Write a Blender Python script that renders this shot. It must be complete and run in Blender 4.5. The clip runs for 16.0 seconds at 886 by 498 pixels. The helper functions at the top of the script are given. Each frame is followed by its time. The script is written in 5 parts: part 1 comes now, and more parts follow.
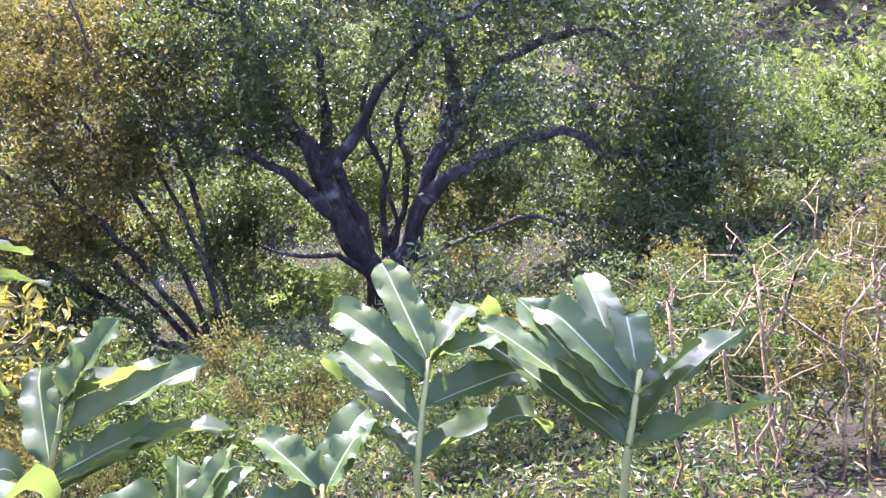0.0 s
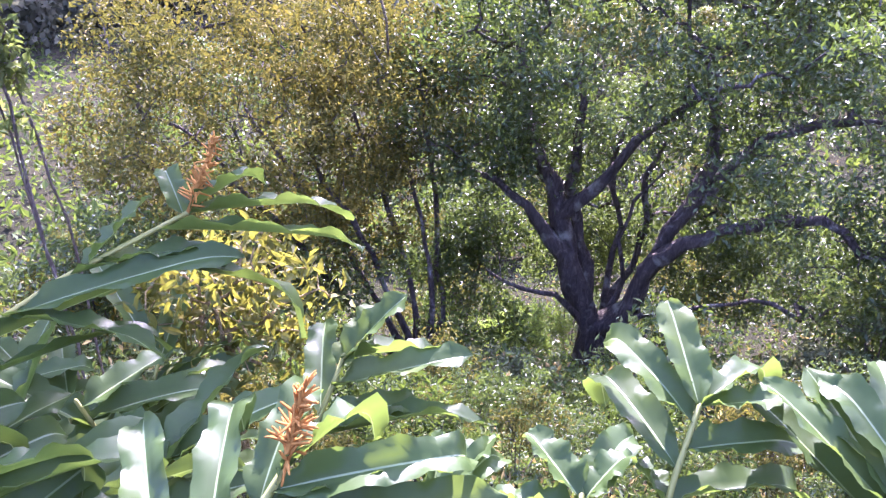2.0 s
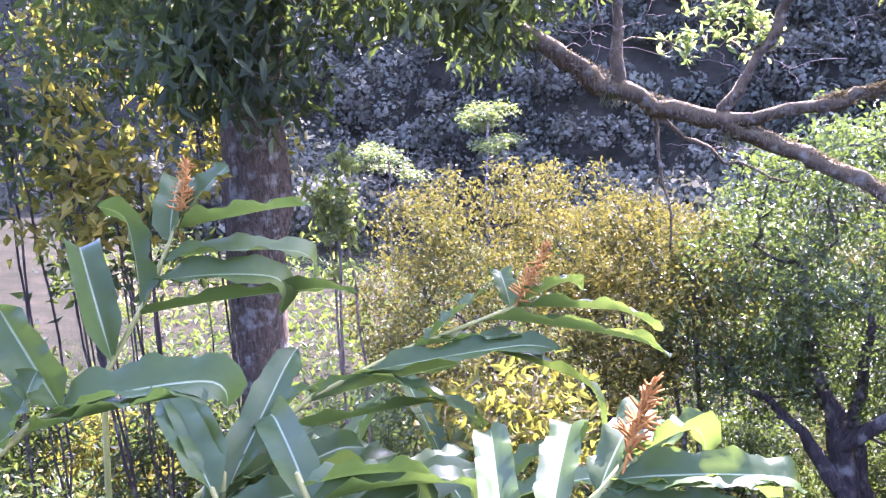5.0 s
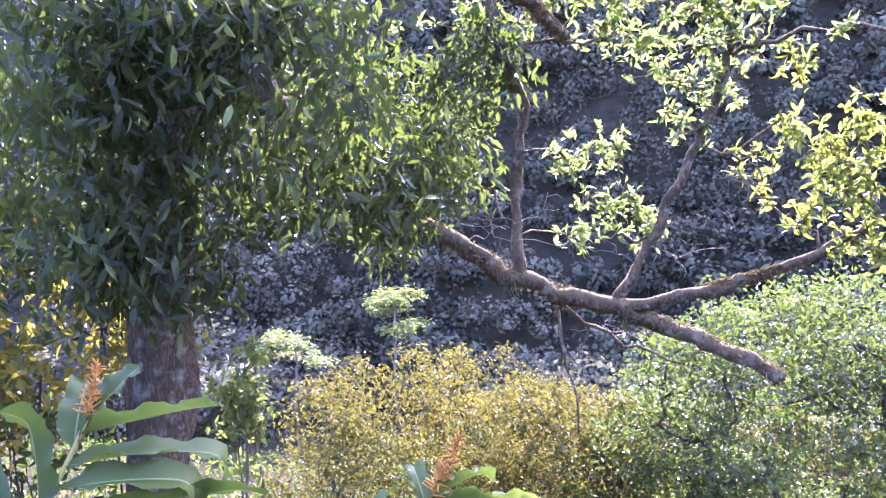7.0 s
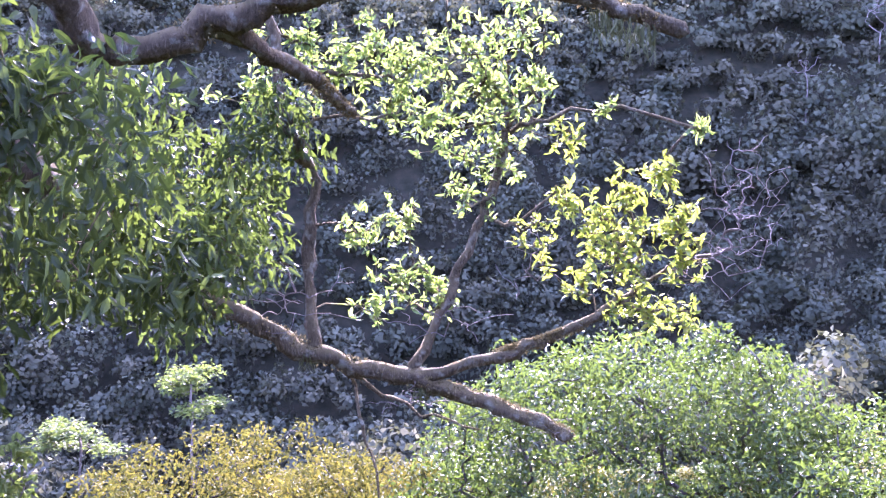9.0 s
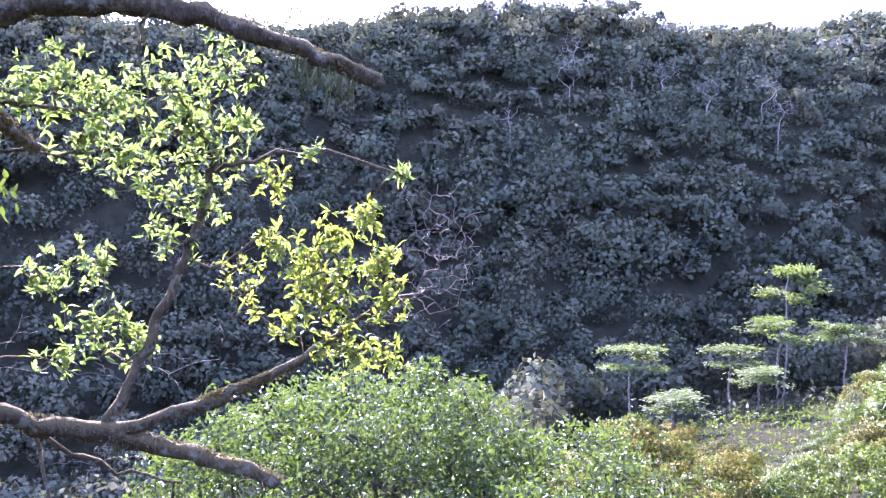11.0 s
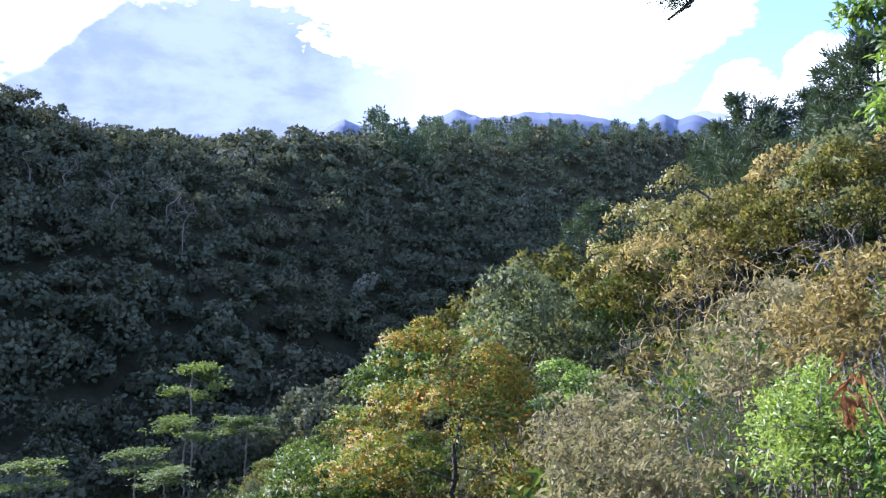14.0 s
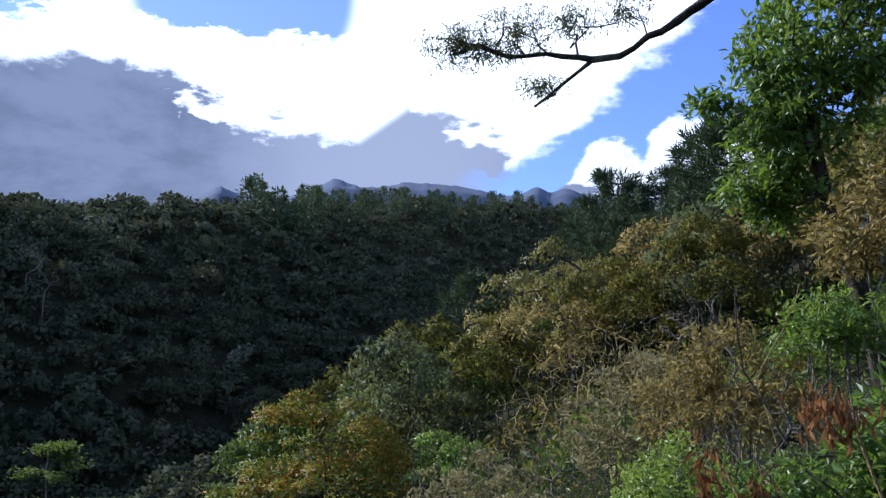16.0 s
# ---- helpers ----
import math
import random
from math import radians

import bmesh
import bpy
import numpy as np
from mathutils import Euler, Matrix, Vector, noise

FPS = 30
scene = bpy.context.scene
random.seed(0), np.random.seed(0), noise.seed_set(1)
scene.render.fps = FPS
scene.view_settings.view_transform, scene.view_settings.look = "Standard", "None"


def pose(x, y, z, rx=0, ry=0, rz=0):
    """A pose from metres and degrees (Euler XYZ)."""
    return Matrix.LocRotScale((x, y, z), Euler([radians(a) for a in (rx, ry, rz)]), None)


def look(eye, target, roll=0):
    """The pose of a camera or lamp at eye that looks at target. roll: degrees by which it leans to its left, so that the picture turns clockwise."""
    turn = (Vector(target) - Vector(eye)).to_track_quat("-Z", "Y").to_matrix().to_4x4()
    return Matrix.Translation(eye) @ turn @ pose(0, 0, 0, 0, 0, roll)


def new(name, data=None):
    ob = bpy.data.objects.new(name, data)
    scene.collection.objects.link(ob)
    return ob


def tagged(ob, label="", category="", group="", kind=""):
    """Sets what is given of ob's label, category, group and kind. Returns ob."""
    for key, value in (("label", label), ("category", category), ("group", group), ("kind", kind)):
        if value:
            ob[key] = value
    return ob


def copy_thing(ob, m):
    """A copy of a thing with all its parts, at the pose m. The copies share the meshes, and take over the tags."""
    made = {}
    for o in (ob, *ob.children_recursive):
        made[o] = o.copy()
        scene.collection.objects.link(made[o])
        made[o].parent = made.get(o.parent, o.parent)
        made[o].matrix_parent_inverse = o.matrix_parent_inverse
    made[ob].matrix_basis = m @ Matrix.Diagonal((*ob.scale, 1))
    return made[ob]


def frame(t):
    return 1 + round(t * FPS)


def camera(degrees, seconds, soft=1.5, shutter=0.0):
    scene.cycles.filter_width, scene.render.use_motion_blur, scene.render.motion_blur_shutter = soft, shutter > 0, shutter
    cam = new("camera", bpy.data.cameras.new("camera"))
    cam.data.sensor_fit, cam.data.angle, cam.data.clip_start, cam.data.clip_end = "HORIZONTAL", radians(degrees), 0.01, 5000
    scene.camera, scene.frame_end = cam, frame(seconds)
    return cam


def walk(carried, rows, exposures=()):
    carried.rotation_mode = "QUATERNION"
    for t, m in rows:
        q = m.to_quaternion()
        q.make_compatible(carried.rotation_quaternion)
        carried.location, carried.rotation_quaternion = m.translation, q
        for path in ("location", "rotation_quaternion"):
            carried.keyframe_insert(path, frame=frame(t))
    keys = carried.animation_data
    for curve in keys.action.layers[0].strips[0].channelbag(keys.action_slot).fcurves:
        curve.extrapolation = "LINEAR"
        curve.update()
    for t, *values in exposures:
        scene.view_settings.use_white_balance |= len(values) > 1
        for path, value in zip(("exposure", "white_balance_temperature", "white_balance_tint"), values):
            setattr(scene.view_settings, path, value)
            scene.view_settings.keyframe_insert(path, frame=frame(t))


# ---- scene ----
cam = camera(54.6, 16.0, soft=1.3)
PATH = [
    (0.0, 0.527, 0.488, 1.801, 50.92, -0.73, -31.50),
    (0.5, 0.430, 0.489, 1.801, 52.86, -1.73, -24.82),
    (1.0, 0.360, 0.489, 1.804, 53.12, -2.65, -21.30),
    (1.5, 0.343, 0.492, 1.792, 52.81, -3.12, -18.96),
    (2.0, 0.248, 0.470, 1.794, 53.30, -2.46, -12.52),
    (2.5, 0.137, 0.380, 1.762, 54.78, -0.98, -3.59),
    (3.0, 0.101, 0.264, 1.704, 56.77, -0.39, 2.57),
    (3.2, 0.087, 0.222, 1.683, 57.69, 0.03, 4.42),
    (5.3, -0.001, 0.010, 1.595, 69.70, 0.50, 4.84),
    (5.5, 0.000, 0.000, 1.600, 71.06, 0.51, 4.62),
    (6.0, -0.008, -0.032, 1.624, 74.39, 0.10, 3.64),
    (6.5, -0.013, -0.067, 1.648, 77.13, -0.18, 1.99),
    (7.0, -0.007, -0.074, 1.671, 79.96, -0.06, -1.31),
    (7.5, 0.014, -0.070, 1.682, 82.15, 0.08, -5.70),
    (8.0, 0.031, -0.062, 1.677, 83.54, 0.13, -9.85),
    (8.2, 0.036, -0.060, 1.679, 83.99, 0.24, -11.07),
    (10.3, 0.147, -0.125, 1.769, 85.67, -1.13, -23.68),
    (10.5, 0.160, -0.131, 1.769, 85.95, -1.06, -26.23),
    (11.0, 0.217, -0.151, 1.778, 87.14, -0.97, -32.91),
    (11.5, 0.288, -0.183, 1.790, 88.56, -0.63, -40.36),
    (12.0, 0.360, -0.223, 1.805, 89.57, -0.58, -48.55),
    (12.5, 0.360, -0.244, 1.814, 90.12, -0.76, -55.44),
    (13.0, 0.351, -0.257, 1.838, 90.70, -0.65, -60.95),
    (13.5, 0.341, -0.271, 1.882, 91.89, -0.53, -65.73),
    (14.0, 0.313, -0.329, 1.912, 94.12, -0.22, -70.96),
    (14.5, 0.290, -0.382, 1.941, 96.73, 0.28, -74.08),
    (15.0, 0.281, -0.392, 1.966, 97.45, 0.46, -75.72),
    (15.5, 0.284, -0.386, 1.980, 97.48, 0.46, -77.63),
    (16.0, 0.291, -0.384, 1.985, 98.71, 0.52, -78.99),
]
EXPOSURES = [(0.0, 3.6, 5350, 58), (1.5, 3.65, 5350, 58), (3.2, 3.55, 5350, 58), (5.3, 4.05, 5350, 60), (8.2, 4.0, 5300, 60), (11.0, 3.55, 5200, 50),
             (12.0, 3.15, 5200, 40), (13.0, 2.65, 5250, 28), (14.0, 1.95, 5300, 20), (14.5, 1.4, 5350, 17), (15.2, 0.75, 5400, 14), (16.0, 0.5, 5400, 12)]
walk(cam, [(r[0], pose(*r[1:])) for r in PATH], exposures=EXPOSURES)

# ---- world, sun ----
SUN_YAW, SUN_UP = -15.0, 30.0


class Nodes:
    """Small helper to wire a node tree."""

    def __init__(self, tree):
        self.tree = tree
        tree.nodes.clear()

    def add(self, kind, **sets):
        n = self.tree.nodes.new(kind)
        for k, v in sets.items():
            if k == "ins":
                for name, value in v.items():
                    if isinstance(value, bpy.types.NodeSocket):
                        self.tree.links.new(value, n.inputs[name])
                    else:
                        n.inputs[name].default_value = value
        if "operation" in sets:
            n.operation = sets["operation"]
        if "use_clamp" in sets:
            n.use_clamp = sets["use_clamp"]
        if "interpolation_type" in sets:
            n.interpolation_type = sets["interpolation_type"]
        if "blend_type" in sets:
            n.data_type, n.blend_type = "RGBA", sets["blend_type"]
        return n

    def math(self, op, a, b=0.0, clamp=False):
        n = self.add("ShaderNodeMath", operation=op, use_clamp=clamp)
        for i, v in enumerate((a, b)):
            if isinstance(v, bpy.types.NodeSocket):
                self.tree.links.new(v, n.inputs[i])
            else:
                n.inputs[i].default_value = v
        return n.outputs[0]

    def ramp(self, fac, stops):
        n = self.add("ShaderNodeValToRGB", ins={"Fac": fac})
        e = n.color_ramp.elements
        while len(e) < len(stops):
            e.new(0.5)
        for el, (p, c) in zip(e, stops):
            el.position = p
            el.color = (*c, 1) if len(c) == 3 else c
        return n.outputs["Color"]

    def mix(self, fac, a, b, blend="MIX"):
        n = self.add("ShaderNodeMix", blend_type=blend)
        for name, v in ((0, fac), (6, a), (7, b)):
            if isinstance(v, bpy.types.NodeSocket):
                self.tree.links.new(v, n.inputs[name])
            else:
                n.inputs[name].default_value = v if name == 0 else (*v, 1)
        return n.outputs[2]

    def noise(self, vec, scale, detail=3.0, rough=0.55, distort=0.0):
        n = self.add("ShaderNodeTexNoise", ins={"Scale": scale, "Detail": detail, "Roughness": rough, "Distortion": distort})
        if vec is not None:
            self.tree.links.new(vec, n.inputs["Vector"])
        return n.outputs["Fac"]


def heading(yaw, up):
    """Unit vector for a compass turn to the left of +y and a height, in degrees."""
    a, e = radians(yaw), radians(up)
    return Vector((-math.sin(a) * math.cos(e), math.cos(a) * math.cos(e), math.sin(e)))


world = bpy.data.worlds.new("sky")
scene.world = world
world.use_nodes = True
W = Nodes(world.node_tree)
sky = W.add("ShaderNodeTexSky")
sky.sky_type, sky.sun_disc = "NISHITA", False
sky.sun_elevation, sky.sun_rotation = radians(SUN_UP), radians(-SUN_YAW)
sky.air_density, sky.dust_density, sky.ozone_density = 1.0, 0.2, 3.0
gen = W.add("ShaderNodeTexCoord").outputs["Generated"]
sep = W.add("ShaderNodeSeparateXYZ", ins={"Vector": gen})
squash = W.add("ShaderNodeVectorMath", operation="MULTIPLY", ins={0: gen, 1: (1.0, 1.0, 2.1)}).outputs[0]


def toward(yaw, up, width):
    """1 in one direction of the sky, falling to 0 at about width degrees."""
    d = W.add("ShaderNodeVectorMath", operation="DOT_PRODUCT", ins={0: gen, 1: heading(yaw, up)}).outputs["Value"]
    n = W.add("ShaderNodeMapRange", interpolation_type="SMOOTHSTEP",
              ins={"Value": d, "From Min": math.cos(radians(width)), "From Max": 1.0})
    return n.outputs[0]


def level(value, stops, lo, hi):
    """A height that changes along the horizon: stops of (turn to the right of +y, height), in degrees."""
    n = W.add("ShaderNodeValToRGB", ins={"Fac": W.math("DIVIDE", W.math("SUBTRACT", value, lo), hi - lo)})
    e = n.color_ramp.elements
    while len(e) < len(stops):
        e.new(0.5)
    for el, (p, h) in zip(e, stops):
        el.position, el.color = (p - lo) / (hi - lo), (h / 40, h / 40, h / 40, 1)
    return W.math("MULTIPLY", n.outputs["Color"], 40.0)


def soft_step(value, a, b):
    return W.add("ShaderNodeMapRange", interpolation_type="SMOOTHSTEP", ins={"Value": value, "From Min": a, "From Max": b}).outputs[0]


puff = W.noise(squash, 7.0, 10.0, 0.58, 0.35)
billow = W.noise(squash, 16.0, 8.0, 0.6, 0.2)
big = W.noise(squash, 1.7, 3.0, 0.5)
turn = W.math("MULTIPLY", W.math("ARCTAN2", sep.outputs["X"], sep.outputs["Y"]), 57.2958)
rise = W.math("MULTIPLY", W.math("ARCSINE", sep.outputs["Z"]), 57.2958)
lift = W.math("ADD", W.math("MULTIPLY", W.math("SUBTRACT", puff, 0.5), 5.0), W.math("MULTIPLY", W.math("SUBTRACT", billow, 0.5), 5.5))
edge_up = W.math("ADD", rise, lift)
edge_turn = W.math("ADD", turn, W.math("MULTIPLY", lift, 1.2))
# the white sheet of cloud: open to the blue beyond a slanting edge, and through a gap high up
side = W.math("SUBTRACT", edge_turn, W.math("ADD", W.math("MULTIPLY", W.math("SUBTRACT", rise, 15.7), 1.25), 86.6))
opening = soft_step(side, -0.6, 1.6)
gap = W.math("MULTIPLY", soft_step(edge_up, 21.6, 23.4), toward(-65.5, 25.0, 8.5))
gap = W.math("MAXIMUM", gap, W.math("MULTIPLY", soft_step(edge_up, 22.0, 23.6), toward(-51.0, 26.0, 6.5)))
strip = W.math("MULTIPLY", W.math("MULTIPLY", soft_step(edge_turn, 79.5, 83.0), W.math("SUBTRACT", 1.0, soft_step(edge_up, 13.4, 14.2))), 0.75)
clear = W.math("MAXIMUM", W.math("MAXIMUM", opening, W.math("MULTIPLY", soft_step(gap, 0.1, 0.45), 0.95)), strip)
clear = W.math("MAXIMUM", clear, W.math("MULTIPLY", soft_step(big, 0.52, 0.6), soft_step(rise, 28.0, 45.0)))
heap_top = level(turn, [(84, 10.0), (87, 12.6), (89.5, 15.4), (91.2, 15.2), (92.6, 14.4), (94.4, 16.6), (98, 16.2), (106, 14.0), (120, 8.0)], 80.0, 125.0)
heap = soft_step(W.math("SUBTRACT", heap_top, W.math("ADD", rise, W.math("MULTIPLY", lift, 0.6))), -0.25, 0.45)
sheet = soft_step(toward(-62, 16, 62), 0.12, 0.45)
scattered = W.math("MULTIPLY", soft_step(W.math("ADD", W.math("MULTIPLY", puff, 0.7), W.math("MULTIPLY", big, 0.5)), 0.62, 0.8), 0.6)
cloud = W.math("MAXIMUM", W.math("MULTIPLY", W.math("MAXIMUM", W.math("SUBTRACT", 1.0, clear), heap), sheet), W.math("MULTIPLY", scattered, W.math("SUBTRACT", 1.0, sheet)))
# grey undersides: a dense bank low over the ridge, with billowing tops
bank_top = level(edge_turn, [(30, 6.0), (35, 14.5), (40, 15.5), (43, 14.0), (45, 15.0), (50, 19.6), (57, 20.0), (61.5, 19.2), (64.5, 16.8), (73, 16.0), (76.5, 18.3), (80, 17.6), (84, 15.6), (88, 13.6), (91, 12.0), (98, 12.4)], 25.0, 100.0)
depth_in = W.math("SUBTRACT", bank_top, W.math("ADD", rise, W.math("MULTIPLY", lift, 0.8)))
grey = W.math("MULTIPLY", soft_step(depth_in, -0.1, 0.9), 0.96)
scud = W.math("MULTIPLY", soft_step(billow, 0.56, 0.66), W.math("MAXIMUM", toward(-67.5, 18.3, 4.5), toward(-78.5, 21.5, 4.0)))
grey = W.math("MAXIMUM", grey, W.math("MULTIPLY", scud, 0.8))
grey = W.math("MAXIMUM", grey, W.math("MULTIPLY", W.math("MULTIPLY", heap, soft_step(W.math("SUBTRACT", heap_top, rise), 0.6, 3.2)), 0.6))
bright = W.mix(soft_step(W.math("ADD", W.math("MULTIPLY", puff, 0.6), W.math("MULTIPLY", billow, 0.5)), 0.45, 0.65), (0.135, 0.16, 0.235), (0.09, 0.112, 0.175))
shade = W.mix(toward(-76.0, 12.5, 14.0), bright, (0.23, 0.255, 0.33))
cloud_col = W.mix(grey, (0.92, 0.94, 0.98), shade)
blue = W.mix(1.0, sky.outputs[0], W.mix(sheet, (0.205, 0.172, 0.165), (0.105, 0.098, 0.145)), "MULTIPLY")
final = W.mix(cloud, blue, cloud_col)
bg = W.add("ShaderNodeBackground", ins={"Color": final, "Strength": 1.2})
W.add("ShaderNodeOutputWorld", ins={"Surface": bg.outputs[0]})

sun = new("sun", bpy.data.lights.new("sun", "SUN"))
sun.data.energy, sun.data.angle, sun.data.color = 4.8, radians(0.5), (1.0, 0.93, 0.80)
sun.matrix_world = look(heading(SUN_YAW, SUN_UP) * 50, (0, 0, 0))


# ---- materials ----
def leaf_material(name, stops, gloss=0.45, through_light=0.4, glow=(0.55, 0.75, 0.08), patch=0.25, grey_mix=0.26, shine=0.35, speck=0.55):
    calm = []
    for p, c in stops:
        grey = 0.35 * c[0] + 0.5 * c[1] + 0.15 * c[2]
        calm.append((p, tuple(1.2 * (v * (1 - grey_mix) + grey * grey_mix) for v in c)))
    stops = calm
    m = bpy.data.materials.new(name)
    m.use_nodes = True
    N = Nodes(m.node_tree)
    geo = N.add("ShaderNodeNewGeometry")
    obj = N.add("ShaderNodeObjectInfo")
    pos = geo.outputs["Position"]
    zone = N.noise(pos, patch, 2.0)
    pick = N.math("ADD", N.math("MULTIPLY", geo.outputs["Random Per Island"], speck), N.math("MULTIPLY", zone, 1.3 - speck))
    pick = N.math("ADD", pick, N.math("MULTIPLY", N.math("SUBTRACT", obj.outputs["Random"], 0.5), 0.22))
    pick = N.math("SUBTRACT", pick, 0.15, True)
    col = N.ramp(pick, stops)
    fine = N.noise(pos, 40.0, 2.0)
    col = N.mix(N.math("MULTIPLY", fine, 0.35), col, (0.02, 0.03, 0.01))
    bsdf = N.add("ShaderNodeBsdfPrincipled", ins={"Base Color": col, "Roughness": gloss, "Specular IOR Level": shine})
    tcol = N.mix(0.2, col, glow)
    tr = N.add("ShaderNodeBsdfTranslucent", ins={"Color": tcol})
    mixed = N.add("ShaderNodeMixShader", ins={"Fac": through_light})
    m.node_tree.links.new(bsdf.outputs[0], mixed.inputs[1])
    m.node_tree.links.new(tr.outputs[0], mixed.inputs[2])
    N.add("ShaderNodeOutputMaterial", ins={"Surface": mixed.outputs[0]})
    return m


def bark_material(name, dark, mid, pale, lichen=0.3, scale=9.0, crust=0.0):
    m = bpy.data.materials.new(name)
    m.use_nodes = True
    N = Nodes(m.node_tree)
    pos = N.add("ShaderNodeNewGeometry").outputs["Position"]
    long = N.add("ShaderNodeVectorMath", operation="MULTIPLY", ins={0: pos, 1: (1.0, 1.0, 0.3)}).outputs[0]
    a = N.noise(long, scale * 1.3, 7.0, 0.68, 0.8)
    b = N.noise(pos, scale * 0.33, 4.0)
    col = N.ramp(a, [(0.3, dark), (0.55, mid), (0.75, pale)])
    spot = N.add("ShaderNodeMapRange", ins={"Value": b, "From Min": 0.62 - lichen * 0.2, "From Max": 0.72}).outputs[0]
    col = N.mix(N.math("MULTIPLY", spot, lichen * 1.6, True), col, (0.36, 0.38, 0.28))
    if crust:
        nz = N.add("ShaderNodeSeparateXYZ", ins={"Vector": N.add("ShaderNodeNewGeometry").outputs["Normal"]}).outputs["Z"]
        topside = N.math("MULTIPLY", N.add("ShaderNodeMapRange", ins={"Value": nz, "From Min": 0.1, "From Max": 0.7}).outputs[0], N.noise(pos, 11.0, 5.0, 0.75))
        col = N.mix(N.math("MULTIPLY", topside, crust * 1.8, True), col, (0.2, 0.16, 0.075))
    bump = N.add("ShaderNodeBump", ins={"Strength": 1.0, "Distance": 0.09, "Height": a})
    bsdf = N.add("ShaderNodeBsdfPrincipled", ins={"Base Color": col, "Roughness": 0.95, "Specular IOR Level": 0.08, "Normal": bump.outputs[0]})
    N.add("ShaderNodeOutputMaterial", ins={"Surface": bsdf.outputs[0]})
    return m


def soil_material():
    m = bpy.data.materials.new("forest_floor")
    m.use_nodes = True
    N = Nodes(m.node_tree)
    pos = N.add("ShaderNodeNewGeometry").outputs["Position"]
    a = N.noise(pos, 0.6, 6.0, 0.6)
    b = N.noise(pos, 14.0, 5.0, 0.7)
    col = N.ramp(a, [(0.3, (0.018, 0.019, 0.012)), (0.5, (0.034, 0.032, 0.02)), (0.7, (0.055, 0.046, 0.028))])
    col = N.mix(N.math("MULTIPLY", b, 0.7), col, (0.03, 0.033, 0.018))
    bump = N.add("ShaderNodeBump", ins={"Strength": 1.0, "Distance": 0.15, "Height": b})
    bsdf = N.add("ShaderNodeBsdfPrincipled", ins={"Base Color": col, "Roughness": 1.0, "Specular IOR Level": 0.0, "Normal": bump.outputs[0]})
    N.add("ShaderNodeOutputMaterial", ins={"Surface": bsdf.outputs[0]})
    return m


SOIL = soil_material()
LEAF_DARK = leaf_material("leaf_dark_glossy", [(0.1, (0.016, 0.028, 0.008)), (0.5, (0.034, 0.054, 0.012)), (0.9, (0.085, 0.10, 0.02))], 0.42, 0.24, (0.5, 0.75, 0.06), 0.5, 0.06, 0.22)
LEAF_YELLOW = leaf_material("leaf_yellow_green", [(0.1, (0.022, 0.032, 0.006)), (0.5, (0.06, 0.06, 0.009)), (0.9, (0.17, 0.13, 0.013))], 0.7, 0.22, (0.55, 0.52, 0.06), 0.5, 0.04, 0.1)
LEAF_MID = leaf_material("leaf_mid_green", [(0.1, (0.018, 0.032, 0.007)), (0.5, (0.041, 0.062, 0.012)), (0.9, (0.108, 0.126, 0.022))], 0.5, 0.24, (0.5, 0.75, 0.05), grey_mix=0.02, shine=0.1)
LEAF_OLIVE = leaf_material("leaf_olive", [(0.1, (0.051, 0.051, 0.013)), (0.5, (0.109, 0.102, 0.023)), (0.9, (0.205, 0.16, 0.036))], 0.55, 0.38, (0.7, 0.62, 0.12), grey_mix=0.04)
LEAF_BROWN = leaf_material("leaf_dry_brown", [(0.1, (0.085, 0.065, 0.023)), (0.5, (0.182, 0.134, 0.04)), (0.9, (0.295, 0.217, 0.07))], 0.7, 0.28, (0.7, 0.55, 0.12), grey_mix=0.02, shine=0.15)
LEAF_ORANGE = leaf_material("leaf_orange_green", [(0.1, (0.035, 0.055, 0.01)), (0.5, (0.085, 0.115, 0.014)), (0.64, (0.15, 0.15, 0.014)), (0.76, (0.27, 0.12, 0.012)), (0.97, (0.34, 0.09, 0.01))], 0.55, 0.28, (0.55, 0.65, 0.05), 0.5, grey_mix=0.03, shine=0.12)
LEAF_LIME = leaf_material("leaf_lime", [(0.1, (0.075, 0.128, 0.019)), (0.5, (0.139, 0.213, 0.026)), (0.9, (0.234, 0.276, 0.043))], 0.45, 0.42, (0.6, 0.85, 0.05), grey_mix=0.06)
LEAF_LAUREL = leaf_material("leaf_laurel", [(0.1, (0.036, 0.072, 0.014)), (0.5, (0.084, 0.15, 0.022)), (0.9, (0.192, 0.252, 0.036))], 0.4, 0.4, (0.6, 0.85, 0.05), 0.8, 0.06)
LEAF_BIG = leaf_material("leaf_broad_bright", [(0.1, (0.043, 0.085, 0.015)), (0.5, (0.085, 0.145, 0.021)), (0.9, (0.212, 0.204, 0.025))], 0.35, 0.5, (0.62, 0.85, 0.05), 0.8)
# lance leaves: shade is put into the dark stops, backlight into the bright one
LEAF_LANCE = leaf_material("leaf_lance_shade", [(0.1, (0.012, 0.019, 0.008)), (0.8, (0.022, 0.035, 0.012)), (0.96, (0.11, 0.155, 0.02))], 0.5, 0.24, (0.55, 0.8, 0.06), 0.8, shine=0.06)
LEAF_SUNNY = leaf_material("leaf_sunny_yellow", [(0.1, (0.043, 0.085, 0.013)), (0.5, (0.093, 0.14, 0.017)), (0.9, (0.221, 0.212, 0.017))], 0.4, 0.5, (0.75, 0.85, 0.05), 0.8, 0.06)
LEAF_FAR_A = leaf_material("leaf_far_green", [(0.2, (0.034, 0.041, 0.023)), (0.5, (0.062, 0.069, 0.037)), (0.85, (0.113, 0.115, 0.057))], 1.0, 0.12, (0.5, 0.55, 0.2), patch=0.13, shine=0.0, speck=0.1)
